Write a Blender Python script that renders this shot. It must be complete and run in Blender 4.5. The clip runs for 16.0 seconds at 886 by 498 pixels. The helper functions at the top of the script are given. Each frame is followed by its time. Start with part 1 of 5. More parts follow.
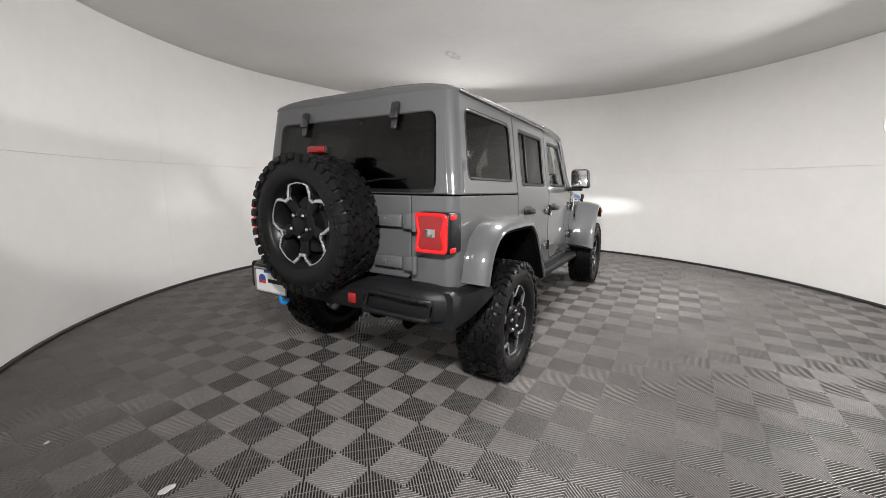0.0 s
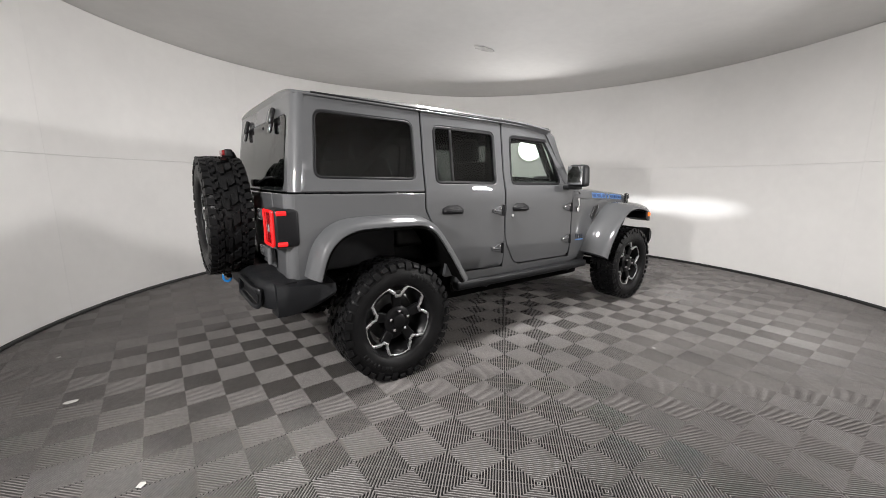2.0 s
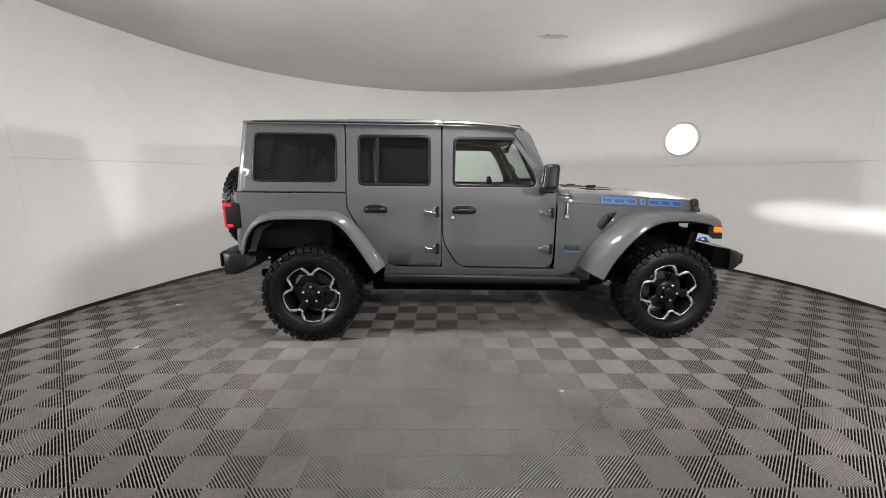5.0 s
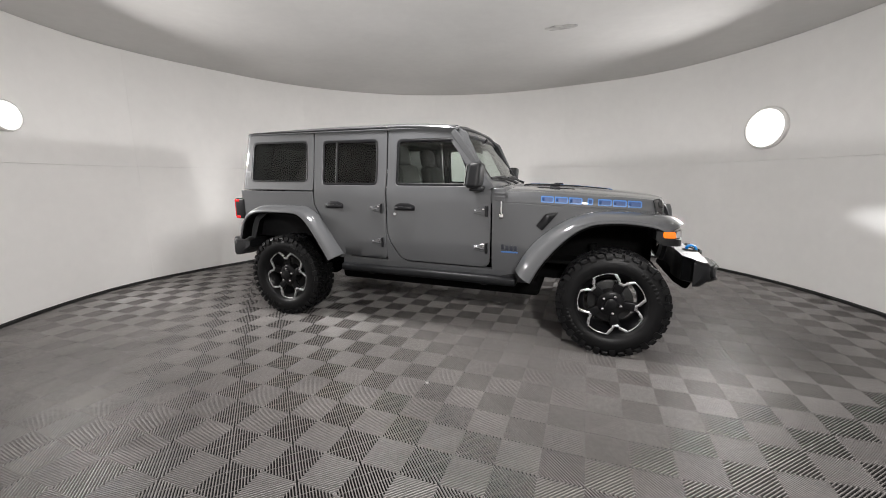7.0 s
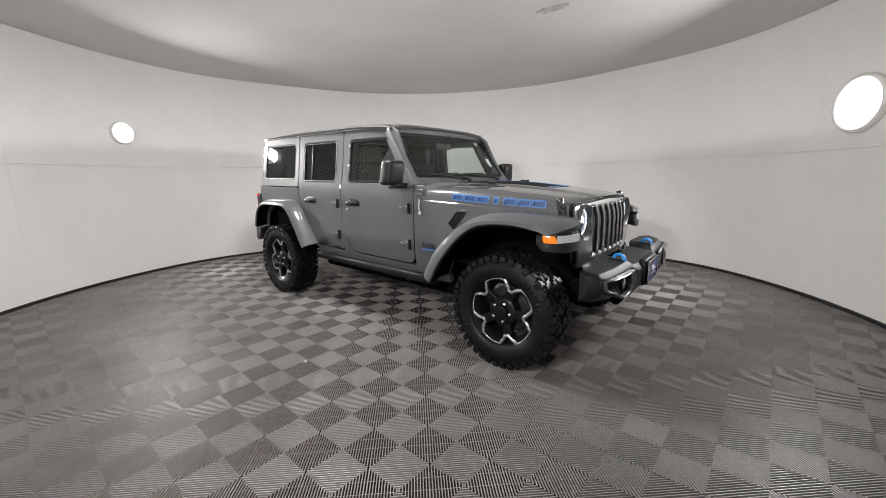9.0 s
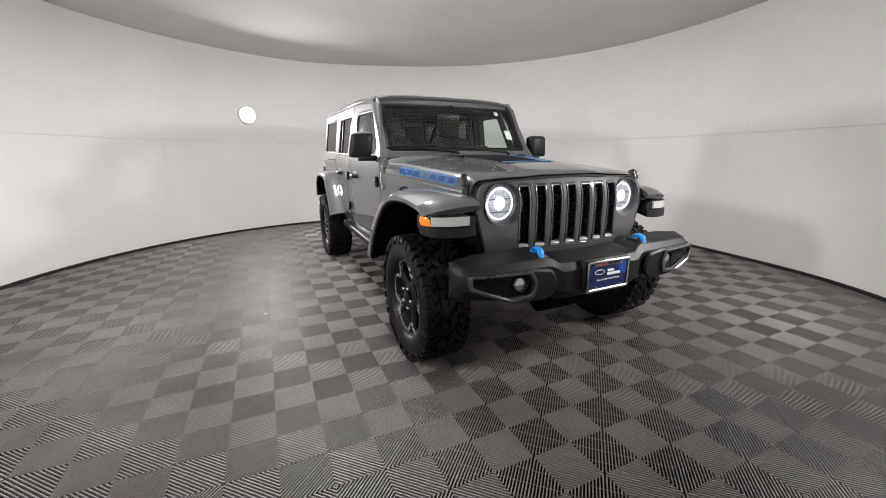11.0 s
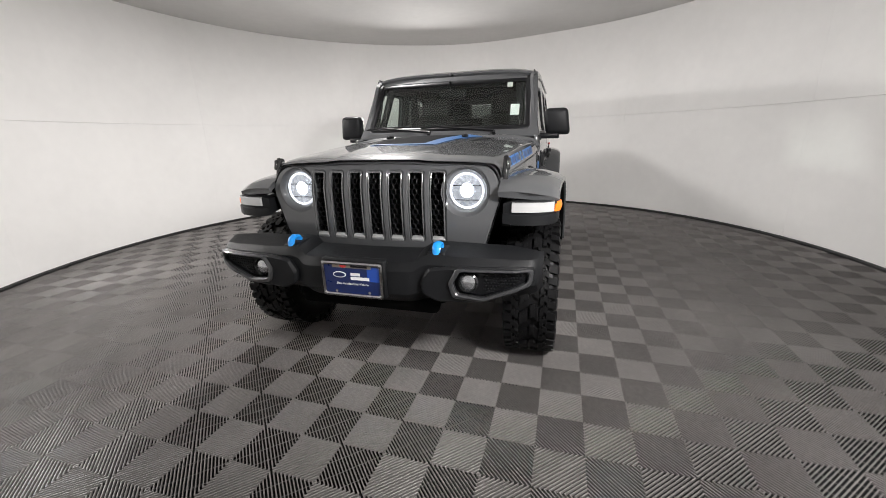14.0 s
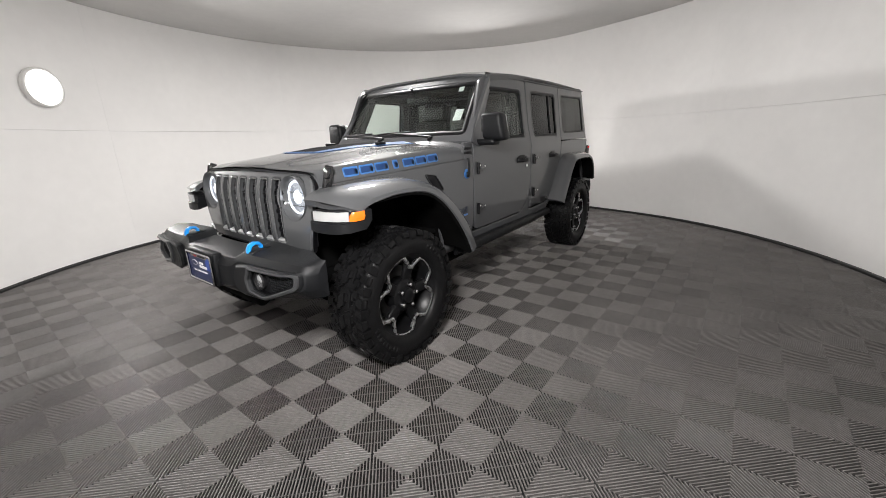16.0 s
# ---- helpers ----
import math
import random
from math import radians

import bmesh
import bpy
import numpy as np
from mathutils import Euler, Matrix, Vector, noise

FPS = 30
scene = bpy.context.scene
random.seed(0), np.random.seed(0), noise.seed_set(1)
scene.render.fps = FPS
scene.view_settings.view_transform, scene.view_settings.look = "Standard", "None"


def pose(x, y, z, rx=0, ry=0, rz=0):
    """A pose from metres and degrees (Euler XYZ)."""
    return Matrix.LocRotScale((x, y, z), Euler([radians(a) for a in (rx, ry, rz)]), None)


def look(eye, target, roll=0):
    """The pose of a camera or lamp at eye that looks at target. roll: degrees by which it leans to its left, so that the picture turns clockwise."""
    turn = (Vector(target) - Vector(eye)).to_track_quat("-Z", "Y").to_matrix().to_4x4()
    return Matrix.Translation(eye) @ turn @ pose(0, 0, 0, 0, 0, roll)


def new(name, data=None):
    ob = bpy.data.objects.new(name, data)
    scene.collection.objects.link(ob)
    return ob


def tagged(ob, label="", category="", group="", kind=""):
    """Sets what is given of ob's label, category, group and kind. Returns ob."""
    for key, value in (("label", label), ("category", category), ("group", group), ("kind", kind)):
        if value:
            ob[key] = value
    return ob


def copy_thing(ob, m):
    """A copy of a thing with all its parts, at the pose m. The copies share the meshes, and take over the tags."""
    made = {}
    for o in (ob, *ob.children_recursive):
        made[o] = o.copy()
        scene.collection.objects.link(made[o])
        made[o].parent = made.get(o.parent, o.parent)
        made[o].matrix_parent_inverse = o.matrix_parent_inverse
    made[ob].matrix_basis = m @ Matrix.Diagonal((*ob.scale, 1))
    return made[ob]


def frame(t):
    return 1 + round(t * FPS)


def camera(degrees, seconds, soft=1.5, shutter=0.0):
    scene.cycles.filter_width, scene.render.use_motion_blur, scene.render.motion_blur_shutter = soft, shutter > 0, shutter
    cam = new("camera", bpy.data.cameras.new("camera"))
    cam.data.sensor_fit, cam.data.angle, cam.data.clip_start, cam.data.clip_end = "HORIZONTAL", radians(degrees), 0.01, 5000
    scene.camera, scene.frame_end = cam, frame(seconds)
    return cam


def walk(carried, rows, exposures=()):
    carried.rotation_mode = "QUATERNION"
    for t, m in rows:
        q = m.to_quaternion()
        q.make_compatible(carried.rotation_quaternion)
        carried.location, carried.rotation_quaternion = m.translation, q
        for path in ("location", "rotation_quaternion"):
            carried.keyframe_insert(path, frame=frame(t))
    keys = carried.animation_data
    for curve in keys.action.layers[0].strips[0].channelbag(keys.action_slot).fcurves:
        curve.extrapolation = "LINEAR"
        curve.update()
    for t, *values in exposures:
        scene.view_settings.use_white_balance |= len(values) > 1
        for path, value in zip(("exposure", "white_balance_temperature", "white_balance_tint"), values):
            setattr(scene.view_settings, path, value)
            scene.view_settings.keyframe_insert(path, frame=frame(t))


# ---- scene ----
cam = camera(98.2, 16.0, soft=0.9)
PATH = [
    (0, (-3.887, -1.754, 1.302), (-2.189, -0.752, 0.967), 0.31),
    (0.5, (-3.666, -2.139, 1.285), (-2.065, -0.983, 0.966), 0.40),
    (1, (-3.401, -2.489, 1.289), (-1.884, -1.225, 0.970), 0.26),
    (1.5, (-3.104, -2.796, 1.306), (-1.702, -1.409, 0.975), 0.21),
    (2, (-2.745, -3.013, 1.321), (-1.550, -1.449, 0.965), 0.26),
    (2.5, (-2.394, -3.263, 1.327), (-1.424, -1.551, 0.972), 0.26),
    (3, (-2.038, -3.465, 1.331), (-1.257, -1.662, 0.960), 0.23),
    (3.5, (-1.680, -3.621, 1.353), (-1.043, -1.764, 0.972), 0.24),
    (4, (-1.337, -3.826, 1.388), (-0.910, -1.914, 0.985), 0.24),
    (4.2, (-1.168, -3.893, 1.394), (-0.826, -1.965, 0.990), 0.17),
    (6.3, (0.681, -4.039, 1.331), (0.262, -2.112, 0.993), -0.33),
    (6.5, (0.848, -4.040, 1.344), (0.361, -2.132, 0.990), -0.53),
    (7, (1.250, -3.925, 1.335), (0.587, -2.072, 0.976), -0.55),
    (7.5, (1.657, -3.782, 1.320), (0.780, -2.021, 0.961), -0.71),
    (8, (2.088, -3.627, 1.328), (1.059, -1.951, 0.967), -0.91),
    (8.5, (2.447, -3.365, 1.336), (1.322, -1.752, 0.972), -1.00),
    (9, (2.819, -3.111, 1.326), (1.561, -1.601, 0.955), -0.86),
    (9.2, (2.955, -3.007, 1.339), (1.622, -1.562, 0.969), -0.89),
    (11.3, (3.722, -1.437, 1.254), (1.914, -0.736, 0.765), -0.42),
    (11.5, (3.740, -1.259, 1.245), (1.897, -0.664, 0.746), -0.55),
    (12, (3.749, -0.822, 1.212), (1.840, -0.499, 0.713), -0.81),
    (12.5, (3.767, -0.369, 1.219), (1.837, -0.262, 0.706), -0.96),
    (13, (3.802, 0.100, 1.248), (1.884, -0.035, 0.696), -1.29),
    (13.5, (3.782, 0.524, 1.259), (1.898, 0.178, 0.683), -1.55),
    (14, (3.771, 0.905, 1.275), (1.930, 0.365, 0.710), -1.57),
    (14.5, (3.684, 1.283, 1.277), (1.917, 0.528, 0.721), -1.71),
    (15, (3.494, 1.665, 1.286), (1.802, 0.746, 0.743), -2.08),
    (15.5, (3.304, 2.061, 1.285), (1.683, 1.023, 0.741), -2.04),
    (16, (3.066, 2.372, 1.282), (1.535, 1.207, 0.735), -1.98),
]
walk(cam, [(t, look(eye, aim, roll)) for t, eye, aim, roll in PATH], exposures=[(0, 0.1), (4, 0.08), (7, 0.0), (9, 0.0), (11.5, 0.06), (13, 0.08), (16, 0.06)])
from mathutils import geometry

# ---------------------------------------------------------------- light
world = bpy.data.worlds.new("world")
scene.world = world
world.use_nodes = True
world.node_tree.nodes["Background"].inputs[0].default_value = (0.8, 0.85, 0.9, 1)
world.node_tree.nodes["Background"].inputs[1].default_value = 0.05

ROOM_X, ROOM_Y, ROOM_R, ROOM_H = -0.07, -0.15, 4.22, 2.96
# azimuth, height, radius, watts
# the last two are extra copies of the one lamp, added for even light
LAMPS = ((34.0, 1.93, 0.23, 118.0), (-59.5, 1.97, 0.18, 84.0), (-158.0, 1.97, 0.13, 82.0))


def bow(az):
    """How far the wall stands inside the full circle: flatter along the side away from the entrance."""
    k = min(1.0, max(0.0, (72.0 - abs((az - 122.0 + 180.0) % 360.0 - 180.0)) / 30.0))
    return 0.25 * k * k * (3 - 2 * k)


def room_point(az, r, z):
    a = radians(az)
    r -= bow(az) if r > 3.5 else 0.0
    return Vector((ROOM_X + r * math.cos(a), ROOM_Y + r * math.sin(a), z))


def area_disc(name, place, aim, size, watts, colour):
    data = bpy.data.lights.new(name, "AREA")
    data.shape, data.size, data.energy, data.color, data.spread = "DISK", size, watts, colour, radians(142)
    ob = new(name, data)
    ob.matrix_world = look(place, aim)
    return ob


for az, height, size, watts in LAMPS:
    area_disc("wall_lamp_glow", room_point(az, ROOM_R - 0.09, height), room_point(az, 0, 0.2), 2 * size, watts, (1.0, 0.975, 0.96))
# fill lamp added on the ceiling out of view, lights floor and car from above
CEILING_FILL = (-0.2, -1.1)
area_disc("ceiling_lamp_glow", (CEILING_FILL[0], CEILING_FILL[1], ROOM_H - 0.012), (CEILING_FILL[0], CEILING_FILL[1] + 0.01, 0.0), 0.5, 115.0, (1.0, 0.975, 0.96)).data.spread = radians(175)

for side in (-1, 1):
    beam = bpy.data.lights.new("headlight_beam", "SPOT")
    beam.energy, beam.spot_size, beam.spot_blend, beam.shadow_soft_size, beam.color = 98.0, radians(50), 1.0, 0.05, (0.97, 0.98, 1.0)
    lamp = new("headlight_beam", beam)
    lamp.matrix_world = look((1.975, side * 0.5, 1.005), (4.2, side * 0.53, 0.9)) @ Matrix.Diagonal((1.0, 0.21, 1.0, 1.0))

# ---------------------------------------------------------------- materials


def nodes_of(name):
    m = bpy.data.materials.new(name)
    m.use_nodes = True
    nt = m.node_tree
    return m, nt, nt.nodes["Principled BSDF"]


def mat(name, colour, rough=0.5, metal=0.0, coat=0.0, vary=0.08, scale=6.0, bump=0.0, bump_scale=80.0, emit=0.0, emit_colour=None, rough_vary=0.08, spec=0.5, fine=0.0, fine_scale=300.0):
    """A plain surface with large soft variation, small grain and fine relief."""
    m, nt, b = nodes_of(name)
    N, L = nt.nodes, nt.links
    tex = N.new("ShaderNodeTexCoord")
    n1 = N.new("ShaderNodeTexNoise")
    n1.inputs["Scale"].default_value, n1.inputs["Detail"].default_value = scale, 5
    L.new(tex.outputs["Object"], n1.inputs["Vector"])
    ramp = N.new("ShaderNodeMapRange")
    ramp.inputs["From Min"].default_value, ramp.inputs["From Max"].default_value = 0.3, 0.7
    ramp.inputs["To Min"].default_value, ramp.inputs["To Max"].default_value = 1 - vary, 1 + vary
    L.new(n1.outputs["Fac"], ramp.inputs["Value"])
    mul = N.new("ShaderNodeVectorMath")
    mul.operation = "SCALE"
    mul.inputs[0].default_value = colour
    L.new(ramp.outputs["Result"], mul.inputs["Scale"])
    out = mul.outputs["Vector"]
    if fine:
        n3 = N.new("ShaderNodeTexNoise")
        n3.inputs["Scale"].default_value, n3.inputs["Detail"].default_value = fine_scale, 2
        L.new(tex.outputs["Object"], n3.inputs["Vector"])
        r3 = N.new("ShaderNodeMapRange")
        r3.inputs["From Min"].default_value, r3.inputs["From Max"].default_value = 0.35, 0.65
        r3.inputs["To Min"].default_value, r3.inputs["To Max"].default_value = 1 - fine, 1 + fine
        L.new(n3.outputs["Fac"], r3.inputs["Value"])
        mul2 = N.new("ShaderNodeVectorMath")
        mul2.operation = "SCALE"
        L.new(out, mul2.inputs[0])
        L.new(r3.outputs["Result"], mul2.inputs["Scale"])
        out = mul2.outputs["Vector"]
    L.new(out, b.inputs["Base Color"])
    rr = N.new("ShaderNodeMapRange")
    rr.inputs["To Min"].default_value, rr.inputs["To Max"].default_value = max(rough - rough_vary, 0.02), rough + rough_vary
    L.new(n1.outputs["Fac"], rr.inputs["Value"])
    L.new(rr.outputs["Result"], b.inputs["Roughness"])
    b.inputs["Metallic"].default_value = metal
    b.inputs["Specular IOR Level"].default_value = spec
    b.inputs["Coat Weight"].default_value = coat
    b.inputs["Coat Roughness"].default_value = 0.02
    if emit:
        b.inputs["Emission Color"].default_value = (*(emit_colour or colour), 1)
        b.inputs["Emission Strength"].default_value = emit
    if bump:
        n2 = N.new("ShaderNodeTexNoise")
        n2.inputs["Scale"].default_value, n2.inputs["Detail"].default_value = bump_scale, 3
        L.new(tex.outputs["Object"], n2.inputs["Vector"])
        bp = N.new("ShaderNodeBump")
        bp.inputs["Strength"].default_value, bp.inputs["Distance"].default_value = bump, 0.004
        L.new(n2.outputs["Fac"], bp.inputs["Height"])
        L.new(bp.outputs["Normal"], b.inputs["Normal"])
    return m


def glass(name, tint, gloss=0.03):
    """Thin sheet glass: tinted see-through with a mirror-like sheen."""
    m, nt, b = nodes_of(name)
    N, L = nt.nodes, nt.links
    N.remove(b)
    tr = N.new("ShaderNodeBsdfTransparent")
    tr.inputs["Color"].default_value = (*tint, 1)
    gl = N.new("ShaderNodeBsdfGlossy")
    gl.inputs["Roughness"].default_value = gloss
    lw = N.new("ShaderNodeLayerWeight")
    lw.inputs["Blend"].default_value = 0.5
    pw = N.new("ShaderNodeMath")
    pw.operation = "POWER"
    pw.inputs[1].default_value = 5.0
    L.new(lw.outputs["Facing"], pw.inputs[0])
    fr = N.new("ShaderNodeMath")
    fr.operation = "MULTIPLY_ADD"
    fr.inputs[1].default_value, fr.inputs[2].default_value = 0.9, 0.035
    L.new(pw.outputs["Value"], fr.inputs[0])
    mix = N.new("ShaderNodeMixShader")
    L.new(fr.outputs["Value"], mix.inputs["Fac"])
    L.new(tr.outputs["BSDF"], mix.inputs[1])
    L.new(gl.outputs["BSDF"], mix.inputs[2])
    L.new(mix.outputs["Shader"], N["Material Output"].inputs["Surface"])
    return m


M_PAINT = mat("grey car paint", (0.067, 0.0688, 0.0722), 0.45, 0.0, spec=0.15, coat=1.0, vary=0.03, scale=2.0, rough_vary=0.05, fine=0.05, fine_scale=900)
M_PLASTIC = mat("black textured plastic", (0.0074, 0.0078, 0.0088), 0.45, vary=0.15, scale=9, bump=0.2, bump_scale=420, rough_vary=0.1, spec=0.21)
M_RUBBER = mat("black tyre rubber", (0.0056, 0.0056, 0.006), 0.42, vary=0.25, scale=14, bump=0.3, bump_scale=160, rough_vary=0.12, spec=0.18)
M_TRIM = mat("black rubber trim", (0.006, 0.006, 0.007), 0.4, vary=0.1, spec=0.2)
M_GLOSS = mat("gloss black alloy", (0.012, 0.012, 0.013), 0.16, coat=0.6, vary=0.1)
M_RIMBLACK = mat("satin black alloy", (0.005, 0.005, 0.0055), 0.32, vary=0.15, spec=0.18)
M_ALLOY = mat("machined alloy", (0.72, 0.73, 0.75), 0.28, 1.0, vary=0.05, scale=40)
M_CHROME = mat("chrome", (0.8, 0.8, 0.82), 0.08, 1.0, vary=0.02)
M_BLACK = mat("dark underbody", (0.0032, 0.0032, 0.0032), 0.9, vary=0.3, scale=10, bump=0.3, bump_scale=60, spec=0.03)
M_CABIN = mat("black cabin trim", (0.014, 0.014, 0.015), 0.65, spec=0.12, vary=0.15, scale=12, bump=0.15, bump_scale=250)
M_LEATHER = mat("black leather", (0.011, 0.0105, 0.0105), 0.45, spec=0.3, vary=0.2, scale=8, bump=0.3, bump_scale=200)
M_BLUE = mat("blue enamel", (0.008, 0.26, 0.75), 0.35, vary=0.05, coat=0.4)
M_DECAL = mat("blue decal", (0.035, 0.125, 0.33), 0.4, vary=0.08)
M_DECAL_DARK = mat("dark grey decal", (0.014, 0.017, 0.026), 0.45, vary=0.08)
M_DECAL_FILL = mat("deep blue decal", (0.012, 0.04, 0.125), 0.4, vary=0.1)
M_HOODBLACK = mat("matt black hood decal", (0.011, 0.011, 0.012), 0.85, vary=0.1, spec=0.04)
M_RED = mat("red lamp lens", (0.16, 0.004, 0.006), 0.15, vary=0.05, coat=0.5, emit=0.03, emit_colour=(1.0, 0.015, 0.012))
M_REDON = mat("lit red light guide", (0.35, 0.006, 0.008), 0.2, emit=0.5, emit_colour=(1.0, 0.02, 0.02))
M_SATIN = mat("satin black trim", (0.022, 0.022, 0.024), 0.3, vary=0.1, coat=0.3)
M_FOGRIM = mat("grey-black satin plastic", (0.034, 0.035, 0.037), 0.3, vary=0.1, coat=0.2)
M_DARKSTEEL = mat("dark brake steel", (0.03, 0.03, 0.03), 0.45, 0.6, vary=0.2, scale=20)
M_SLOT = mat("bright grille surround", (0.16, 0.165, 0.17), 0.18, 0.6, vary=0.05, coat=0.6)
M_SLOTSILL = mat("silver slot sill", (0.34, 0.345, 0.35), 0.3, 0.3, vary=0.06)
M_REDDULL = mat("red reflector", (0.25, 0.012, 0.012), 0.2, coat=0.5)
M_AMBER = mat("lit amber lens", (0.5, 0.1, 0.008), 0.2, emit=0.62, emit_colour=(1.0, 0.24, 0.012))
M_WHITEON = mat("lit white light guide", (0.9, 0.9, 0.9), 0.2, emit=0.9, emit_colour=(0.95, 0.97, 1.0))
M_DRL = mat("white running light lens", (0.34, 0.34, 0.34), 0.2, emit=0.06, emit_colour=(1.0, 0.99, 0.97), coat=0.5)
M_PROJ = mat("lit projector lens", (0.9, 0.95, 1.0), 0.1, emit=9.0, emit_colour=(0.9, 0.95, 1.0))
M_BOWL = mat("lit lamp reflector", (0.6, 0.62, 0.65), 0.1, 0.9, vary=0.5, scale=60, emit=0.3, emit_colour=(0.9, 0.95, 1.0))
M_GLARE = mat("glaring inner reflector", (0.8, 0.83, 0.87), 0.12, 0.8, vary=0.4, scale=70, emit=0.55, emit_colour=(0.9, 0.95, 1.0))
M_LAMPIN = mat("chrome lamp bowl", (0.55, 0.56, 0.58), 0.2, 0.9, vary=0.2, scale=30)
M_PLATECHROME = mat("dark polished chrome", (0.42, 0.42, 0.43), 0.09, 1.0, vary=0.1)
M_WHITE = mat("white print", (0.75, 0.75, 0.75), 0.4)
M_BRASS = mat("dull brassy metal", (0.3, 0.27, 0.22), 0.3, 0.9, vary=0.2)
M_PLATEBLUE = mat("navy plate print", (0.008, 0.018, 0.085), 0.3, vary=0.15, scale=15)
M_PLATEBLUE2 = mat("bright blue plate print", (0.012, 0.055, 0.3), 0.3)
M_PLATERED = mat("red plate print", (0.5, 0.03, 0.03), 0.3)
M_TINT = glass("privacy glass", (0.36, 0.375, 0.37))
M_CLEAR = glass("clear green glass", (0.93, 0.965, 0.945))
M_LENS = glass("clear lamp lens", (0.92, 0.93, 0.95))
M_MIRROR = mat("mirror glass", (0.85, 0.86, 0.87), 0.03, 1.0, vary=0.0)

M_LAMP = mat("lamp diffuser", (0.9, 0.9, 0.88), 0.4, emit=2.5, emit_colour=(1.0, 0.97, 0.93))
M_LAMPRIM = mat("white lamp rim", (0.75, 0.74, 0.72), 0.35)
M_BASE = mat("black base trim", (0.012, 0.012, 0.012), 0.5, vary=0.2)
M_SMUDGE = mat("grey ceiling smudge", (0.45, 0.44, 0.428), 0.8, vary=0.3, scale=12)
M_PAPER = mat("white paper scrap", (0.5, 0.49, 0.47), 0.8, vary=0.2)


def wall_material(name, colour, rough, blotch, spec=0.5):
    """Painted board: broad uneven coat, faint scuffs low down, fine roller texture."""
    m, nt, b = nodes_of(name)
    N, L = nt.nodes, nt.links
    tex = N.new("ShaderNodeTexCoord")
    big = N.new("ShaderNodeTexNoise")
    big.inputs["Scale"].default_value, big.inputs["Detail"].default_value, big.inputs["Roughness"].default_value = 0.7, 4, 0.55
    L.new(tex.outputs["Object"], big.inputs["Vector"])
    small = N.new("ShaderNodeTexNoise")
    small.inputs["Scale"].default_value, small.inputs["Detail"].default_value = 9, 6
    L.new(tex.outputs["Object"], small.inputs["Vector"])
    mixer = N.new("ShaderNodeMath")
    mixer.operation = "MULTIPLY_ADD"
    mixer.inputs[1].default_value = 0.3
    L.new(small.outputs["Fac"], mixer.inputs[0])
    L.new(big.outputs["Fac"], mixer.inputs[2])
    ramp = N.new("ShaderNodeMapRange")
    ramp.inputs["From Min"].default_value, ramp.inputs["From Max"].default_value = 0.4, 0.9
    ramp.inputs["To Min"].default_value, ramp.inputs["To Max"].default_value = 1 - blotch, 1 + blotch
    L.new(mixer.outputs["Value"], ramp.inputs["Value"])
    mul = N.new("ShaderNodeVectorMath")
    mul.operation = "SCALE"
    mul.inputs[0].default_value = colour
    L.new(ramp.outputs["Result"], mul.inputs["Scale"])
    L.new(mul.outputs["Vector"], b.inputs["Base Color"])
    b.inputs["Roughness"].default_value = rough
    b.inputs["Specular IOR Level"].default_value = spec
    fine = N.new("ShaderNodeTexNoise")
    fine.inputs["Scale"].default_value, fine.inputs["Detail"].default_value = 60, 4
    L.new(tex.outputs["Object"], fine.inputs["Vector"])
    bp = N.new("ShaderNodeBump")
    bp.inputs["Strength"].default_value, bp.inputs["Distance"].default_value = 0.12, 0.003
    L.new(fine.outputs["Fac"], bp.inputs["Height"])
    L.new(bp.outputs["Normal"], b.inputs["Normal"])
    return m


M_WALL = wall_material("off-white wall board", (0.848, 0.836, 0.82), 0.6, 0.05)
M_CEIL = wall_material("pale grey ceiling board", (0.68, 0.67, 0.656), 0.92, 0.07, 0.15)


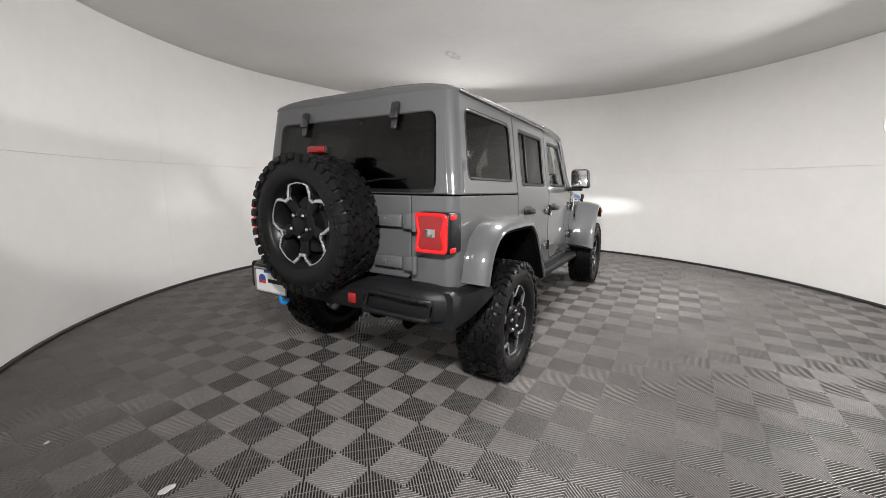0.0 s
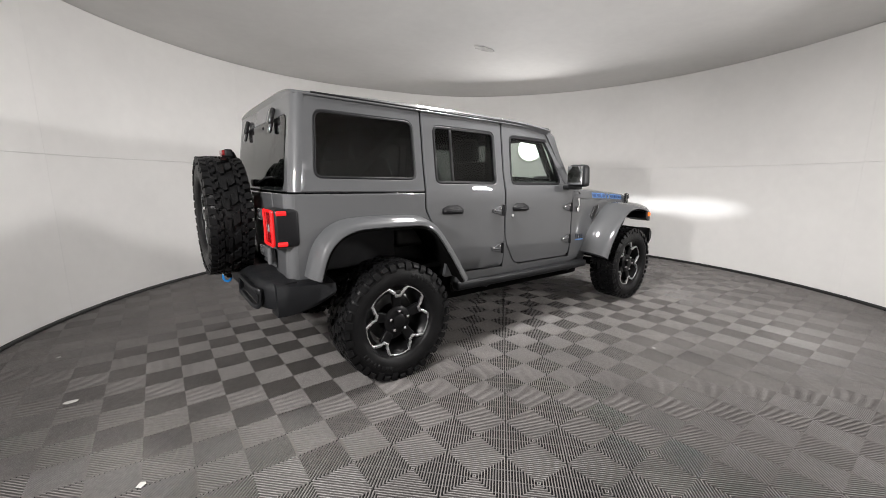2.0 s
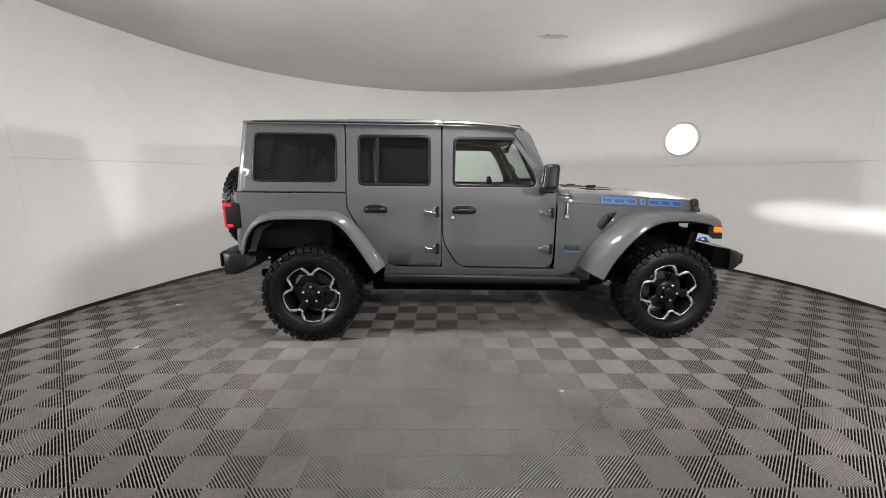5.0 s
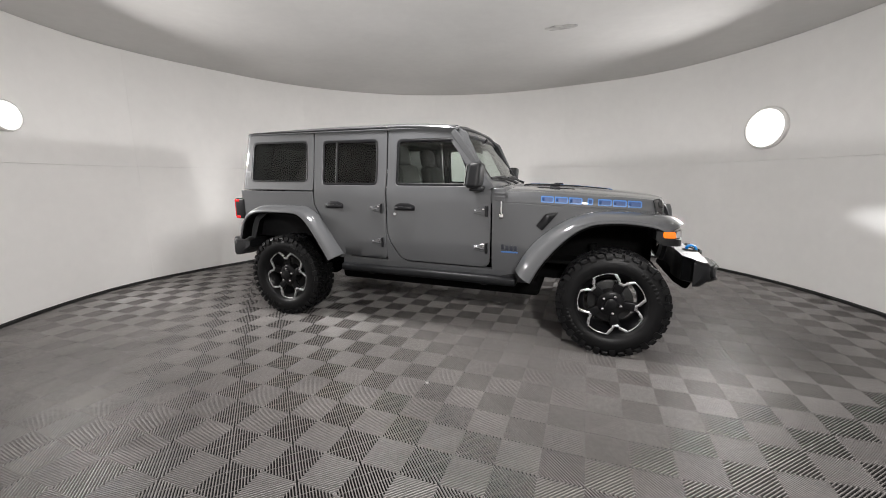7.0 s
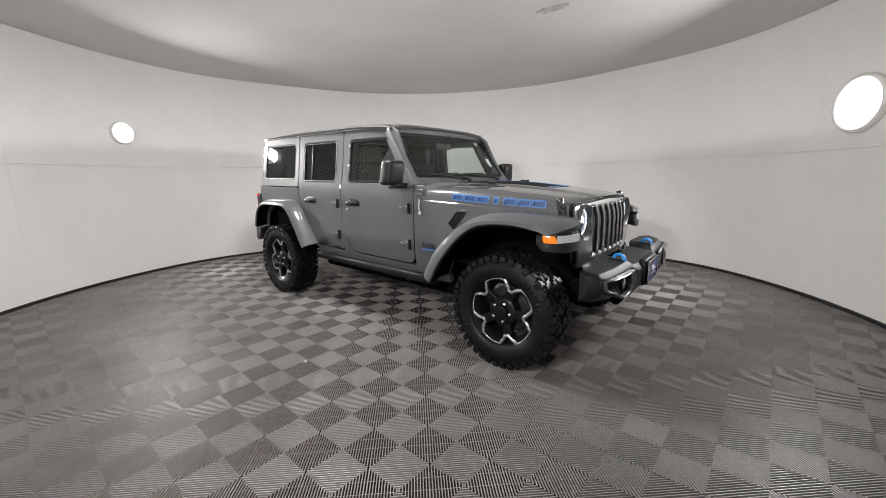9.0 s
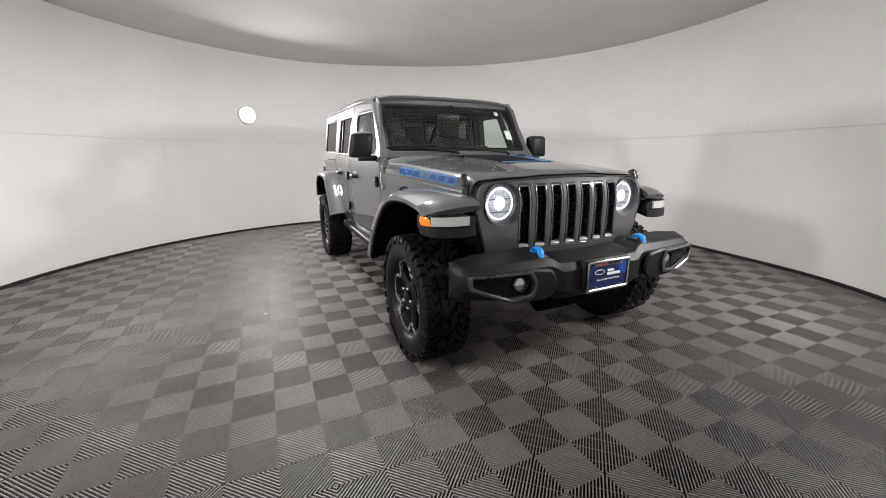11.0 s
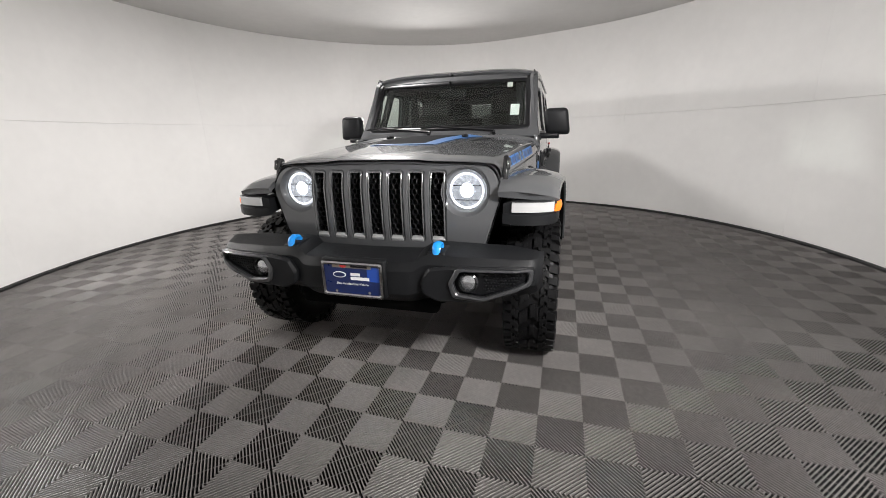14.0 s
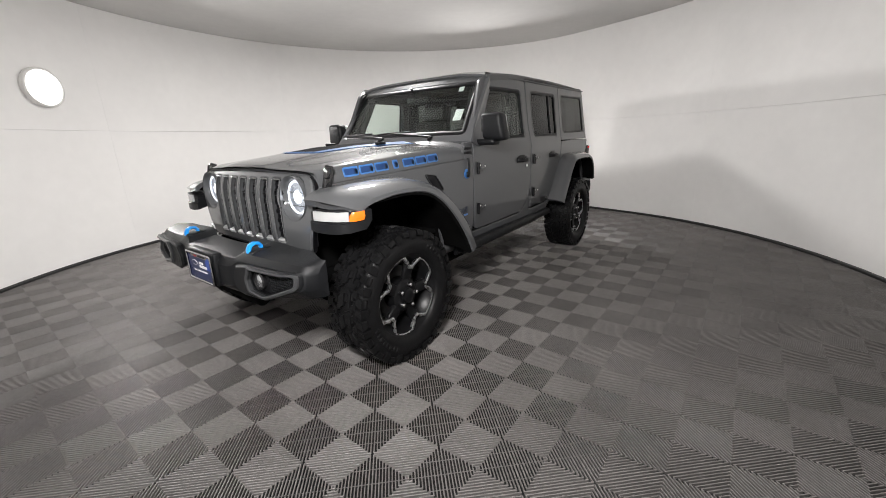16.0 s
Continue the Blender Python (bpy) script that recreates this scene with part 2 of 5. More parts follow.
def tile_material():
    """Grey ribbed plastic: tone differs a little from tile to tile, dust and scuffs over all."""
    m, nt, b = nodes_of("grey ribbed plastic tile")
    N, L = nt.nodes, nt.links
    geo = N.new("ShaderNodeNewGeometry")
    dust = N.new("ShaderNodeTexNoise")
    dust.inputs["Scale"].default_value, dust.inputs["Detail"].default_value, dust.inputs["Roughness"].default_value = 1.6, 6, 0.6
    L.new(geo.outputs["Position"], dust.inputs["Vector"])
    grain = N.new("ShaderNodeTexNoise")
    grain.inputs["Scale"].default_value, grain.inputs["Detail"].default_value = 45, 4
    L.new(geo.outputs["Position"], grain.inputs["Vector"])
    info = N.new("ShaderNodeObjectInfo")
    r1 = N.new("ShaderNodeMapRange")
    r1.inputs["From Min"].default_value, r1.inputs["From Max"].default_value = 0.3, 0.7
    r1.inputs["To Min"].default_value, r1.inputs["To Max"].default_value = 0.82, 1.2
    L.new(dust.outputs["Fac"], r1.inputs["Value"])
    r2 = N.new("ShaderNodeMapRange")
    r2.inputs["To Min"].default_value, r2.inputs["To Max"].default_value = 0.94, 1.06
    L.new(info.outputs["Random"], r2.inputs["Value"])
    r3 = N.new("ShaderNodeMapRange")
    r3.inputs["From Min"].default_value, r3.inputs["From Max"].default_value = 0.35, 0.65
    r3.inputs["To Min"].default_value, r3.inputs["To Max"].default_value = 0.9, 1.1
    L.new(grain.outputs["Fac"], r3.inputs["Value"])
    a = N.new("ShaderNodeMath")
    a.operation = "MULTIPLY"
    L.new(r1.outputs["Result"], a.inputs[0])
    L.new(r2.outputs["Result"], a.inputs[1])
    c = N.new("ShaderNodeMath")
    c.operation = "MULTIPLY"
    L.new(a.outputs["Value"], c.inputs[0])
    L.new(r3.outputs["Result"], c.inputs[1])
    mul = N.new("ShaderNodeVectorMath")
    mul.operation = "SCALE"
    mul.inputs[0].default_value = (0.17, 0.159, 0.154)
    L.new(c.outputs["Value"], mul.inputs["Scale"])
    L.new(mul.outputs["Vector"], b.inputs["Base Color"])
    rr = N.new("ShaderNodeMapRange")
    rr.inputs["To Min"].default_value, rr.inputs["To Max"].default_value = 0.36, 0.5
    L.new(dust.outputs["Fac"], rr.inputs["Value"])
    L.new(rr.outputs["Result"], b.inputs["Roughness"])
    return m


M_TILE = tile_material()
M_SUB = mat("dark sub floor", (0.008, 0.008, 0.008), 0.9, vary=0.2, scale=5)

# ---------------------------------------------------------------- mesh tools


def part(name, bm, material, parent=None, label="", smooth=48):
    """Links a bmesh as one mesh object under a thing or part."""
    bmesh.ops.recalc_face_normals(bm, faces=bm.faces)
    lim = radians(smooth)
    for f in bm.faces:
        f.smooth = smooth > 0
    for e in bm.edges:
        if len(e.link_faces) == 2 and e.calc_face_angle(0.0) > lim:
            e.smooth = False
    me = bpy.data.meshes.new(name)
    bm.to_mesh(me)
    bm.free()
    me.materials.append(material)
    ob = new(name, me)
    if parent:
        ob.parent = parent
    if label:
        ob["label"] = label
    return ob


def empty(name, place=(0, 0, 0), parent=None):
    ob = new(name)
    ob.location = place
    ob.empty_display_size = 0.1
    if parent:
        ob.parent = parent
    return ob


def rpoly(points, n=5):
    """A closed outline with rounded corners from (u, v, radius)."""
    out, k = [], len(points)
    for i, (u, v, r) in enumerate(points):
        p = Vector((u, v))
        a, c = Vector(points[i - 1][:2]), Vector(points[(i + 1) % k][:2])
        if r <= 0:
            out.append((u, v))
            continue
        da, dc = (a - p), (c - p)
        la, lc = da.length, dc.length
        da.normalize(), dc.normalize()
        ang = da.angle(dc)
        cut = min(r / max(math.tan(ang / 2), 1e-3), la * 0.48, lc * 0.48)
        s, e = p + da * cut, p + dc * cut
        for j in range(n + 1):
            t = j / n
            q = s * (1 - t) ** 2 + p * 2 * t * (1 - t) + e * t ** 2
            out.append((q.x, q.y))
    return out


def circle(u, v, r, n=32):
    return [(u + r * math.cos(2 * math.pi * i / n), v + r * math.sin(2 * math.pi * i / n)) for i in range(n)]


def signed_area(p):
    return 0.5 * sum(p[i - 1][0] * p[i][1] - p[i][0] * p[i - 1][1] for i in range(len(p)))


def resample(p, step):
    out = []
    for i in range(len(p)):
        a, b = Vector(p[i]), Vector(p[(i + 1) % len(p)])
        d = (b - a).length
        if d < 1e-6:
            continue
        k = max(1, int(math.ceil(d / step)))
        out += [tuple(a.lerp(b, j / k)) for j in range(k)]
    return out


def inset(p, d):
    """Moves each point of a counter-clockwise outline inward by d."""
    out, k = [], len(p)
    for i in range(k):
        a, b, c = Vector(p[i - 1]), Vector(p[i]), Vector(p[(i + 1) % k])
        t1, t2 = (b - a).normalized(), (c - b).normalized()
        n1, n2 = Vector((-t1.y, t1.x)), Vector((-t2.y, t2.x))
        m = n1 + n2
        m = n1 if m.length < 1e-4 else m.normalized()
        s = d / max(m.dot(n1), 0.35)
        out.append((b.x + m.x * s, b.y + m.y * s))
    return out


def inside(p, x, y):
    x, y = np.asarray(x), np.asarray(y)
    hit = np.zeros(x.shape, bool)
    for i in range(len(p)):
        (x1, y1), (x2, y2) = p[i - 1], p[i]
        if y1 == y2:
            continue
        hit ^= ((y1 > y) != (y2 > y)) & (x < (x2 - x1) * (y - y1) / (y2 - y1) + x1)
    return hit


def panel(outline, holes, mapf, out_dir, thick=0.012, step=0.07, cham=0.004, back=True):
    """A sheet with thickness and eased edges: an outline with holes in (u, v), laid into space by mapf. out_dir: roughly which way it faces."""
    out_dir = Vector(out_dir)
    loops = []
    for i, p in enumerate([outline, *holes]):
        p = resample(p, step)
        if (signed_area(p) > 0) != (i == 0):
            p = p[::-1]
        loops.append(p)
    ins = [inset(p, cham) for p in loops] if cham else loops
    pts, edges, owner = [], [], []
    for li, p in enumerate(ins):
        o = len(pts)
        pts += [Vector(q) for q in p]
        owner += [(li, j) for j in range(len(p))]
        edges += [(o + j, o + (j + 1) % len(p)) for j in range(len(p))]
    us, vs = [q.x for q in pts], [q.y for q in pts]
    gu, gv = np.meshgrid(np.arange(min(us) + step / 2, max(us), step), np.arange(min(vs) + step / 2, max(vs), step))
    gu, gv = gu.ravel(), gv.ravel()
    ok = inside(ins[0], gu, gv)
    for p in ins[1:]:
        ok &= ~inside(p, gu, gv)
    b = np.array([(q.x, q.y) for q in pts])
    if len(gu):
        near = np.array([np.min((b[:, 0] - x) ** 2 + (b[:, 1] - y) ** 2) for x, y in zip(gu, gv)])
        ok &= near > (step * 0.45) ** 2
        pts += [Vector((x, y)) for x, y in zip(gu[ok], gv[ok])]
    vo, _, fo, orig, _, _ = geometry.delaunay_2d_cdt(pts, edges, [], 0, 1e-7)
    cen = np.array([[sum(vo[i].x for i in f) / 3, sum(vo[i].y for i in f) / 3] for f in fo])
    keep = inside(ins[0], cen[:, 0], cen[:, 1])
    for p in ins[1:]:
        keep &= ~inside(p, cen[:, 0], cen[:, 1])

    def normal(u, v):
        h = 1e-3
        a = Vector(mapf(u + h, v)) - Vector(mapf(u - h, v))
        c = Vector(mapf(u, v + h)) - Vector(mapf(u, v - h))
        n = a.cross(c).normalized()
        return n if n.dot(out_dir) > 0 else -n

    bm = bmesh.new()
    front, rear = [], []
    for q in vo:
        p, n = Vector(mapf(q.x, q.y)), normal(q.x, q.y)
        front.append(bm.verts.new(p))
        rear.append(bm.verts.new(p - n * thick) if back else None)
    back_of = {i: j for j, os in enumerate(orig) for i in os}
    for k, f in enumerate(fo):
        if keep[k]:
            bm.faces.new([front[i] for i in f])
            if back:
                bm.faces.new([rear[i] for i in reversed(f)])
    o = 0
    for li, p in enumerate(loops):
        n_ = len(p)
        idx = [back_of[o + j] for j in range(n_)]
        o += n_
        if cham:
            rim = []
            for j in range(n_):
                u, v = p[j]
                rim.append(bm.verts.new(Vector(mapf(u, v)) - normal(u, v) * cham))
        for j in range(n_):
            j2 = (j + 1) % n_
            a, c = front[idx[j]], front[idx[j2]]
            try:
                if cham:
                    bm.faces.new((a, c, rim[j2], rim[j]))
                    a, c = rim[j], rim[j2]
                if back:
                    bm.faces.new((a, c, rear[idx[j2]], rear[idx[j]]))
            except ValueError:
                pass
    bmesh.ops.delete(bm, geom=[v for v in bm.verts if not v.link_faces], context="VERTS")
    return bm


def box(sx, sy, sz, place=(0, 0, 0), bevel=0.0, seg=2, turn=None, bm=None, taper=None):
    """A bevelled block, added to bm if given."""
    b = bmesh.new()
    bmesh.ops.create_cube(b, size=1)
    for v in b.verts:
        v.co = Vector((v.co.x * sx, v.co.y * sy, v.co.z * sz))
        if taper and v.co.z > 0:
            v.co.x *= taper[0]
            v.co.y *= taper[1]
    if bevel:
        bmesh.ops.bevel(b, geom=b.edges[:], offset=bevel, segments=seg, profile=0.5, affect="EDGES", clamp_overlap=True)
    m = Matrix.Translation(place) @ (turn or Matrix.Identity(4))
    bmesh.ops.transform(b, matrix=m, verts=b.verts)
    if bm is None:
        return b
    return merge(bm, b)


def merge(bm, other):
    base = {v: bm.verts.new(v.co) for v in other.verts}
    for f in other.faces:
        try:
            bm.faces.new([base[v] for v in f.verts])
        except ValueError:
            pass
    other.free()
    return bm


def tube(points, r, n=10, bm=None, closed=False, caps=True):
    """A round bar along points."""
    bm = bm or bmesh.new()
    pts = [Vector(p) for p in points]
    rings, k = [], len(pts)
    up = Vector((0.13, 0.21, 0.97))
    for i, p in enumerate(pts):
        t = (pts[(i + 1) % k] - pts[i - 1]) if closed or 0 < i < k - 1 else (pts[1] - pts[0] if i == 0 else pts[-1] - pts[-2])
        t.normalize()
        a = t.cross(up)
        a = a.normalized() if a.length > 0.05 else t.cross(Vector((1, 0, 0))).normalized()
        c = t.cross(a)
        rad = r[i] if isinstance(r, (list, tuple)) else r
        rings.append([bm.verts.new(p + (a * math.cos(2 * math.pi * j / n) + c * math.sin(2 * math.pi * j / n)) * rad) for j in range(n)])
    for i in range(k if closed else k - 1):
        A, B = rings[i], rings[(i + 1) % k]
        for j in range(n):
            bm.faces.new((A[j], A[(j + 1) % n], B[(j + 1) % n], B[j]))
    if caps and not closed:
        bm.faces.new(rings[0])
        bm.faces.new(rings[-1][::-1])
    return bm


def lathe(profile, n=48, axis="y", place=(0, 0, 0), bm=None, closed=False):
    """Turns a profile of (radius, along) round an axis."""
    bm = bm or bmesh.new()
    rings = []
    for r, a in profile:
        ring = []
        for j in range(n):
            c, s = r * math.cos(2 * math.pi * j / n), r * math.sin(2 * math.pi * j / n)
            p = (c, a, s) if axis == "y" else ((a, c, s) if axis == "x" else (c, s, a))
            ring.append(bm.verts.new(Vector(p) + Vector(place)))
        rings.append(ring)
    k = len(rings)
    for i in range(k if closed else k - 1):
        A, B = rings[i], rings[(i + 1) % k]
        for j in range(n):
            bm.faces.new((A[j], A[(j + 1) % n], B[(j + 1) % n], B[j]))
    if not closed:
        for ring in (rings[0], rings[-1]):
            bm.faces.new(ring)
    return bm


def loft(rows, bm=None, close_row=False, cap=False):
    """A skin through rows of points."""
    bm = bm or bmesh.new()
    vs = [[bm.verts.new(p) for p in row] for row in rows]
    n = len(vs[0])
    for i in range(len(vs) - 1):
        for j in range(n if close_row else n - 1):
            a, b = vs[i][j], vs[i][(j + 1) % n]
            c, d = vs[i + 1][(j + 1) % n], vs[i + 1][j]
            bm.faces.new((a, b, c, d))
    if cap:
        bm.faces.new(vs[0][::-1])
        bm.faces.new(vs[-1])
    return bm

# ---------------------------------------------------------------- room


def arc_panel(a0, a1, r0, r1, z0, z1, n=8, bevel=0.0):
    bm = bmesh.new()
    rows = []
    for i in range(n + 1):
        a = a0 + (a1 - a0) * i / n
        rows.append([room_point(a, r, z) for r, z in ((r0 + bevel, z0), (r0, z0 + bevel), (r0, z1 - bevel), (r0 + bevel, z1), (r1, z1), (r1, z0))])
    return loft(rows, bm, close_row=True, cap=True)


wall = tagged(part("wall_round", arc_panel(0, 360, ROOM_R + 0.03, ROOM_R + 0.15, -0.03, ROOM_H + 0.02, 96), M_WALL), "round off-white painted wall of large curved boards", "wall", kind="structure")
PANELS = 10
SEAM = 1.53
for i in range(PANELS):
    a0, a1 = i * 360 / PANELS + 4.0, (i + 1) * 360 / PANELS + 4.0
    part("wall_panel", arc_panel(a0 + 0.006, a1 - 0.006, ROOM_R, ROOM_R + 0.028, 0.0, SEAM - 0.0012, 16, 0.0008), M_WALL, wall, smooth=25)
    part("wall_panel", arc_panel(a0 + 0.006, a1 - 0.006, ROOM_R + 0.002, ROOM_R + 0.028, SEAM + 0.0012, ROOM_H - 0.004, 16, 0.0008), M_WALL, wall, smooth=25)
tagged(part("baseboard", arc_panel(0, 360, ROOM_R - 0.012, ROOM_R - 0.001, -0.01, 0.034, 96, 0.003), M_BASE), "thin black trim strip along the wall's foot", "baseboard", kind="structure")

cb = bmesh.new()
rings = []
for r, z in ((0.02, ROOM_H + 0.05), (1.5, ROOM_H + 0.045), (3.0, ROOM_H + 0.028), (ROOM_R - 0.002, ROOM_H), (ROOM_R + 0.2, ROOM_H), (ROOM_R + 0.2, ROOM_H + 0.12), (0.02, ROOM_H + 0.17)):
    rings.append([room_point(360 * j / 96, r, z) for j in range(96)])
loft(rings, cb, close_row=True, cap=True)
tagged(part("ceiling", cb, M_CEIL), "pale grey smooth round ceiling", "ceiling", kind="structure")

sm = bmesh.new()
ring = [sm.verts.new((0.95 + (0.17 + 0.05 * noise.noise((a, 3.0, 0))) * math.cos(a), 0.95 + (0.06 + 0.03 * noise.noise((a * 2, 7.0, 0))) * math.sin(a), ROOM_H + 0.035)) for a in np.linspace(0, 2 * math.pi, 28, endpoint=False)]
low = [sm.verts.new((v.co.x, v.co.y, v.co.z + 0.012)) for v in ring]
sm.faces.new(ring)
for i in range(28):
    sm.faces.new((ring[i - 1], ring[i], low[i], low[i - 1]))
tagged(part("ceiling_smudge", sm, M_SMUDGE, smooth=0), "small grey smudge on the pale ceiling", "smudge", kind="structure")

# floor sheet below the tiles
fb = bmesh.new()
loft([[room_point(360 * j / 96, r, z) for j in range(96)] for r, z in ((ROOM_R + 0.2, -0.0175), (ROOM_R + 0.2, -0.1))], fb, close_row=True, cap=True)
floor = tagged(part("floor", fb, M_SUB), "grey ribbed interlocking plastic tiles on a dark sub floor", "floor", kind="structure")

# one round lamp on the wall, built once and copied


def wall_lamp():
    base = empty("wall_lamp")
    part("rim", lathe([(0.255, 0.0), (0.262, 0.01), (0.262, 0.045), (0.255, 0.055), (0.236, 0.058), (0.228, 0.05)], 64, "x"), M_LAMPRIM, base)
    part("diffuser", lathe([(0.23, 0.03), (0.23, 0.05), (0.2, 0.062), (0.1, 0.072), (0.01, 0.075)], 64, "x"), M_LAMP, base, "glowing white round diffuser")
    return tagged(base, "round white wall lamp, switched on, glaring", "wall lamp", "round wall lamps")


def wall_pose(az, z, r):
    return Matrix.Translation(room_point(az, r, z)) @ Matrix.Rotation(radians(az + 180), 4, "Z")


lamp_thing = wall_lamp()
lamp_thing.matrix_basis = wall_pose(LAMPS[0][0], LAMPS[0][1], ROOM_R + 0.001)
# the two added lamps, smaller copies of the first
for az, height, size, watts in LAMPS[1:]:
    copy_thing(lamp_thing, wall_pose(az, height, ROOM_R + 0.001) @ Matrix.Diagonal((1.0, size / 0.23, size / 0.23, 1.0)))
# disc fixture for the added ceiling fill lamp
cl = empty("ceiling_lamp")
part("rim", lathe([(0.28, 0.045), (0.29, 0.02), (0.29, -0.02), (0.28, -0.03), (0.265, -0.032), (0.252, -0.02)], 64, "z"), M_LAMPRIM, cl)
part("diffuser", lathe([(0.254, 0.02), (0.254, -0.012), (0.18, -0.024), (0.01, -0.028)], 64, "z"), M_LAMP, cl, "glowing white round diffuser")
cl.matrix_basis = Matrix.Translation((CEILING_FILL[0], CEILING_FILL[1], ROOM_H + 0.03))
tagged(cl, "large round white fill lamp added on the ceiling, out of view", "ceiling lamp")

# ---------------------------------------------------------------- the car (x forward, y to its left)
AXLE, HUB_Y, HUB_Z, TYRE_R, TYRE_W = 1.504, 0.812, 0.397, 0.403, 0.275
car = tagged(empty("offroad_car"), "grey four-door off-road car with black bumpers, headlights on, on ribbed tiles", "car")


def WX(x):
    return float(np.interp(x, (-2.2, -0.5, 0.6, 1.95), (0.797, 0.792, 0.748, 0.668)))


def W(x, z):
    w = WX(x) - 0.03 * max(0.0, (0.8 - z) / 0.25) ** 2
    if z > 1.25:
        w -= (z - 1.25) * 0.125
    return w


def side_map(s, d=0.0):
    return lambda u, v: (u, s * (W(u, v) - d), v)


RD = rpoly([(-1.2, 1.8, 0.02), (-1.2, 1.13, 0.1), (-1.09, 0.92, 0.3), (-0.9, 0.645, 0.07), (-0.418, 0.635, 0.05), (-0.418, 1.8, 0.02)])
RDW = rpoly([(-1.105, 1.718, 0.05), (-1.105, 1.312, 0.045), (-0.505, 1.312, 0.045), (-0.505, 1.718, 0.05)])
FD = rpoly([(-0.408, 1.8, 0.02), (-0.408, 0.85, 0.3), (-0.27, 0.635, 0.14), (0.545, 0.62, 0.08), (0.552, 1.27, 0.05), (0.262, 1.755, 0.05), (0.19, 1.8, 0.04)])
FDW = rpoly([(-0.325, 1.712, 0.055), (-0.325, 1.312, 0.045), (0.4, 1.312, 0.06), (0.172, 1.712, 0.08)])
HTS = rpoly([(-2.065, 1.255, 0.01), (-1.209, 1.255, 0.02), (-1.209, 1.8, 0.02), (-1.995, 1.8, 0.03)])
HTW = rpoly([(-1.945, 1.725, 0.06), (-1.975, 1.335, 0.05), (-1.275, 1.335, 0.05), (-1.275, 1.725, 0.06)])
QP = rpoly([(-2.1, 1.245, 0.01), (-1.209, 1.245, 0.01), (-1.209, 1.13, 0.1), (-1.1, 0.92, 0.3), (-0.91, 0.635, 0.03), (-0.93, 0.6, 0.02), (-1.17, 0.98, 0.06), (-1.38, 1.05, 0.05), (-1.74, 1.05, 0.06), (-1.92, 0.93, 0.06), (-2.0, 0.72, 0.01), (-2.1, 0.72, 0.01)])
FE = rpoly([(0.56, 0.6, 0.02), (0.56, 1.2, 0.02), (0.66, 1.182, 0), (1.86, 1.125, 0.03), (1.86, 1.06, 0.02), (1.7, 1.09, 0.03), (1.2, 1.07, 0.05), (1.04, 0.92, 0.05), (0.92, 0.6, 0.02)])
SILL = [(-0.92, 0.52), (0.9, 0.5), (0.9, 0.6), (0.56, 0.608), (-0.25, 0.622), (-0.9, 0.632)]
FILL = [(-0.4155, 0.62), (-0.19, 0.617)] + [(x - 0.005, z - 0.004) for x, z in FD if x < -0.2 and z < 0.97][::-1] + [(-0.4155, 0.97)]


def ring_panel(hole, mapf, out, width=0.016, thick=0.01):
    p = resample(hole, 0.05)
    if signed_area(p) < 0:
        p = p[::-1]
    return panel(p, [inset(p, width)], mapf, out, thick, 0.05, 0.002)


def handle(parent, x, s, z=1.117):
    """Shallow black cup with a thick rounded pull across it."""
    y = W(x, z)
    CUP = rpoly([(x - 0.098, z - 0.026, 0.016), (x + 0.098, z - 0.026, 0.016), (x + 0.098, z + 0.018, 0.012), (x + 0.045, z + 0.04, 0.02), (x - 0.045, z + 0.04, 0.02), (x - 0.098, z + 0.018, 0.012)])
    cup = part("handle_cup", panel(CUP, [], side_map(s, -0.003), (0, s, 0), 0.006, 0.05, 0.002), M_TRIM, parent, "black recessed handle cup")
    rows = []
    for k in range(13):
        a = -1 + k / 6
        out = 0.034 * (1 - abs(a) ** 4) + 0.004
        h = 0.017 - 0.003 * a * a
        rows.append([(x + 0.094 * a, s * (y + out + 0.010 * math.cos(q)), z - 0.004 + h * math.sin(q)) for q in np.linspace(0, 2 * math.pi, 10, endpoint=False)])
    part("handle", loft(rows, close_row=True, cap=True), M_TRIM, cup, "black plastic pull handle")


def hinge(parent, x, s, z):
    """Painted strap hinge: a stepped tapering leaf, its knuckle and two bolts."""
    y = W(x, z)
    LEAF = rpoly([(x - 0.068, z - 0.016, 0.008), (x - 0.01, z - 0.03, 0.008), (x + 0.044, z - 0.036, 0.004), (x + 0.044, z + 0.036, 0.004), (x - 0.002, z + 0.032, 0.008), (x - 0.03, z + 0.014, 0.01), (x - 0.068, z + 0.016, 0.008)])
    leaf = part("hinge", panel(LEAF, [], side_map(s, -0.012), (0, s, 0), 0.014, 0.05, 0.004), M_PAINT, parent, "grey painted strap hinge", smooth=25)
    RIB = rpoly([(x - 0.05, z - 0.007, 0.006), (x + 0.03, z - 0.018, 0.006), (x + 0.03, z - 0.004, 0.005), (x - 0.05, z + 0.005, 0.005)])
    part("hinge_rib", panel(RIB, [], side_map(s, -0.018), (0, s, 0), 0.008, 0.05, 0.003), M_PAINT, leaf, smooth=25)
    part("knuckle", tube([(x + 0.048, s * (y + 0.016), z - 0.044), (x + 0.048, s * (y + 0.016), z + 0.044)], 0.0125, 12), M_TRIM, leaf, "dark hinge pin")
    for dx, dz in ((-0.05, 0.006), (0.02, 0.016)):
        b = lathe([(0.009, 0.0), (0.009, 0.004), (0.006, 0.006), (0.002, 0.006)], 10, "y", (0, 0, 0))
        bmesh.ops.transform(b, matrix=Matrix.Translation((x + dx, s * (y + 0.013), z + dz)) @ Matrix.Scale(s, 4, (0, 1, 0)), verts=b.verts)
        part("hinge_bolt", b, M_CHROME, leaf)


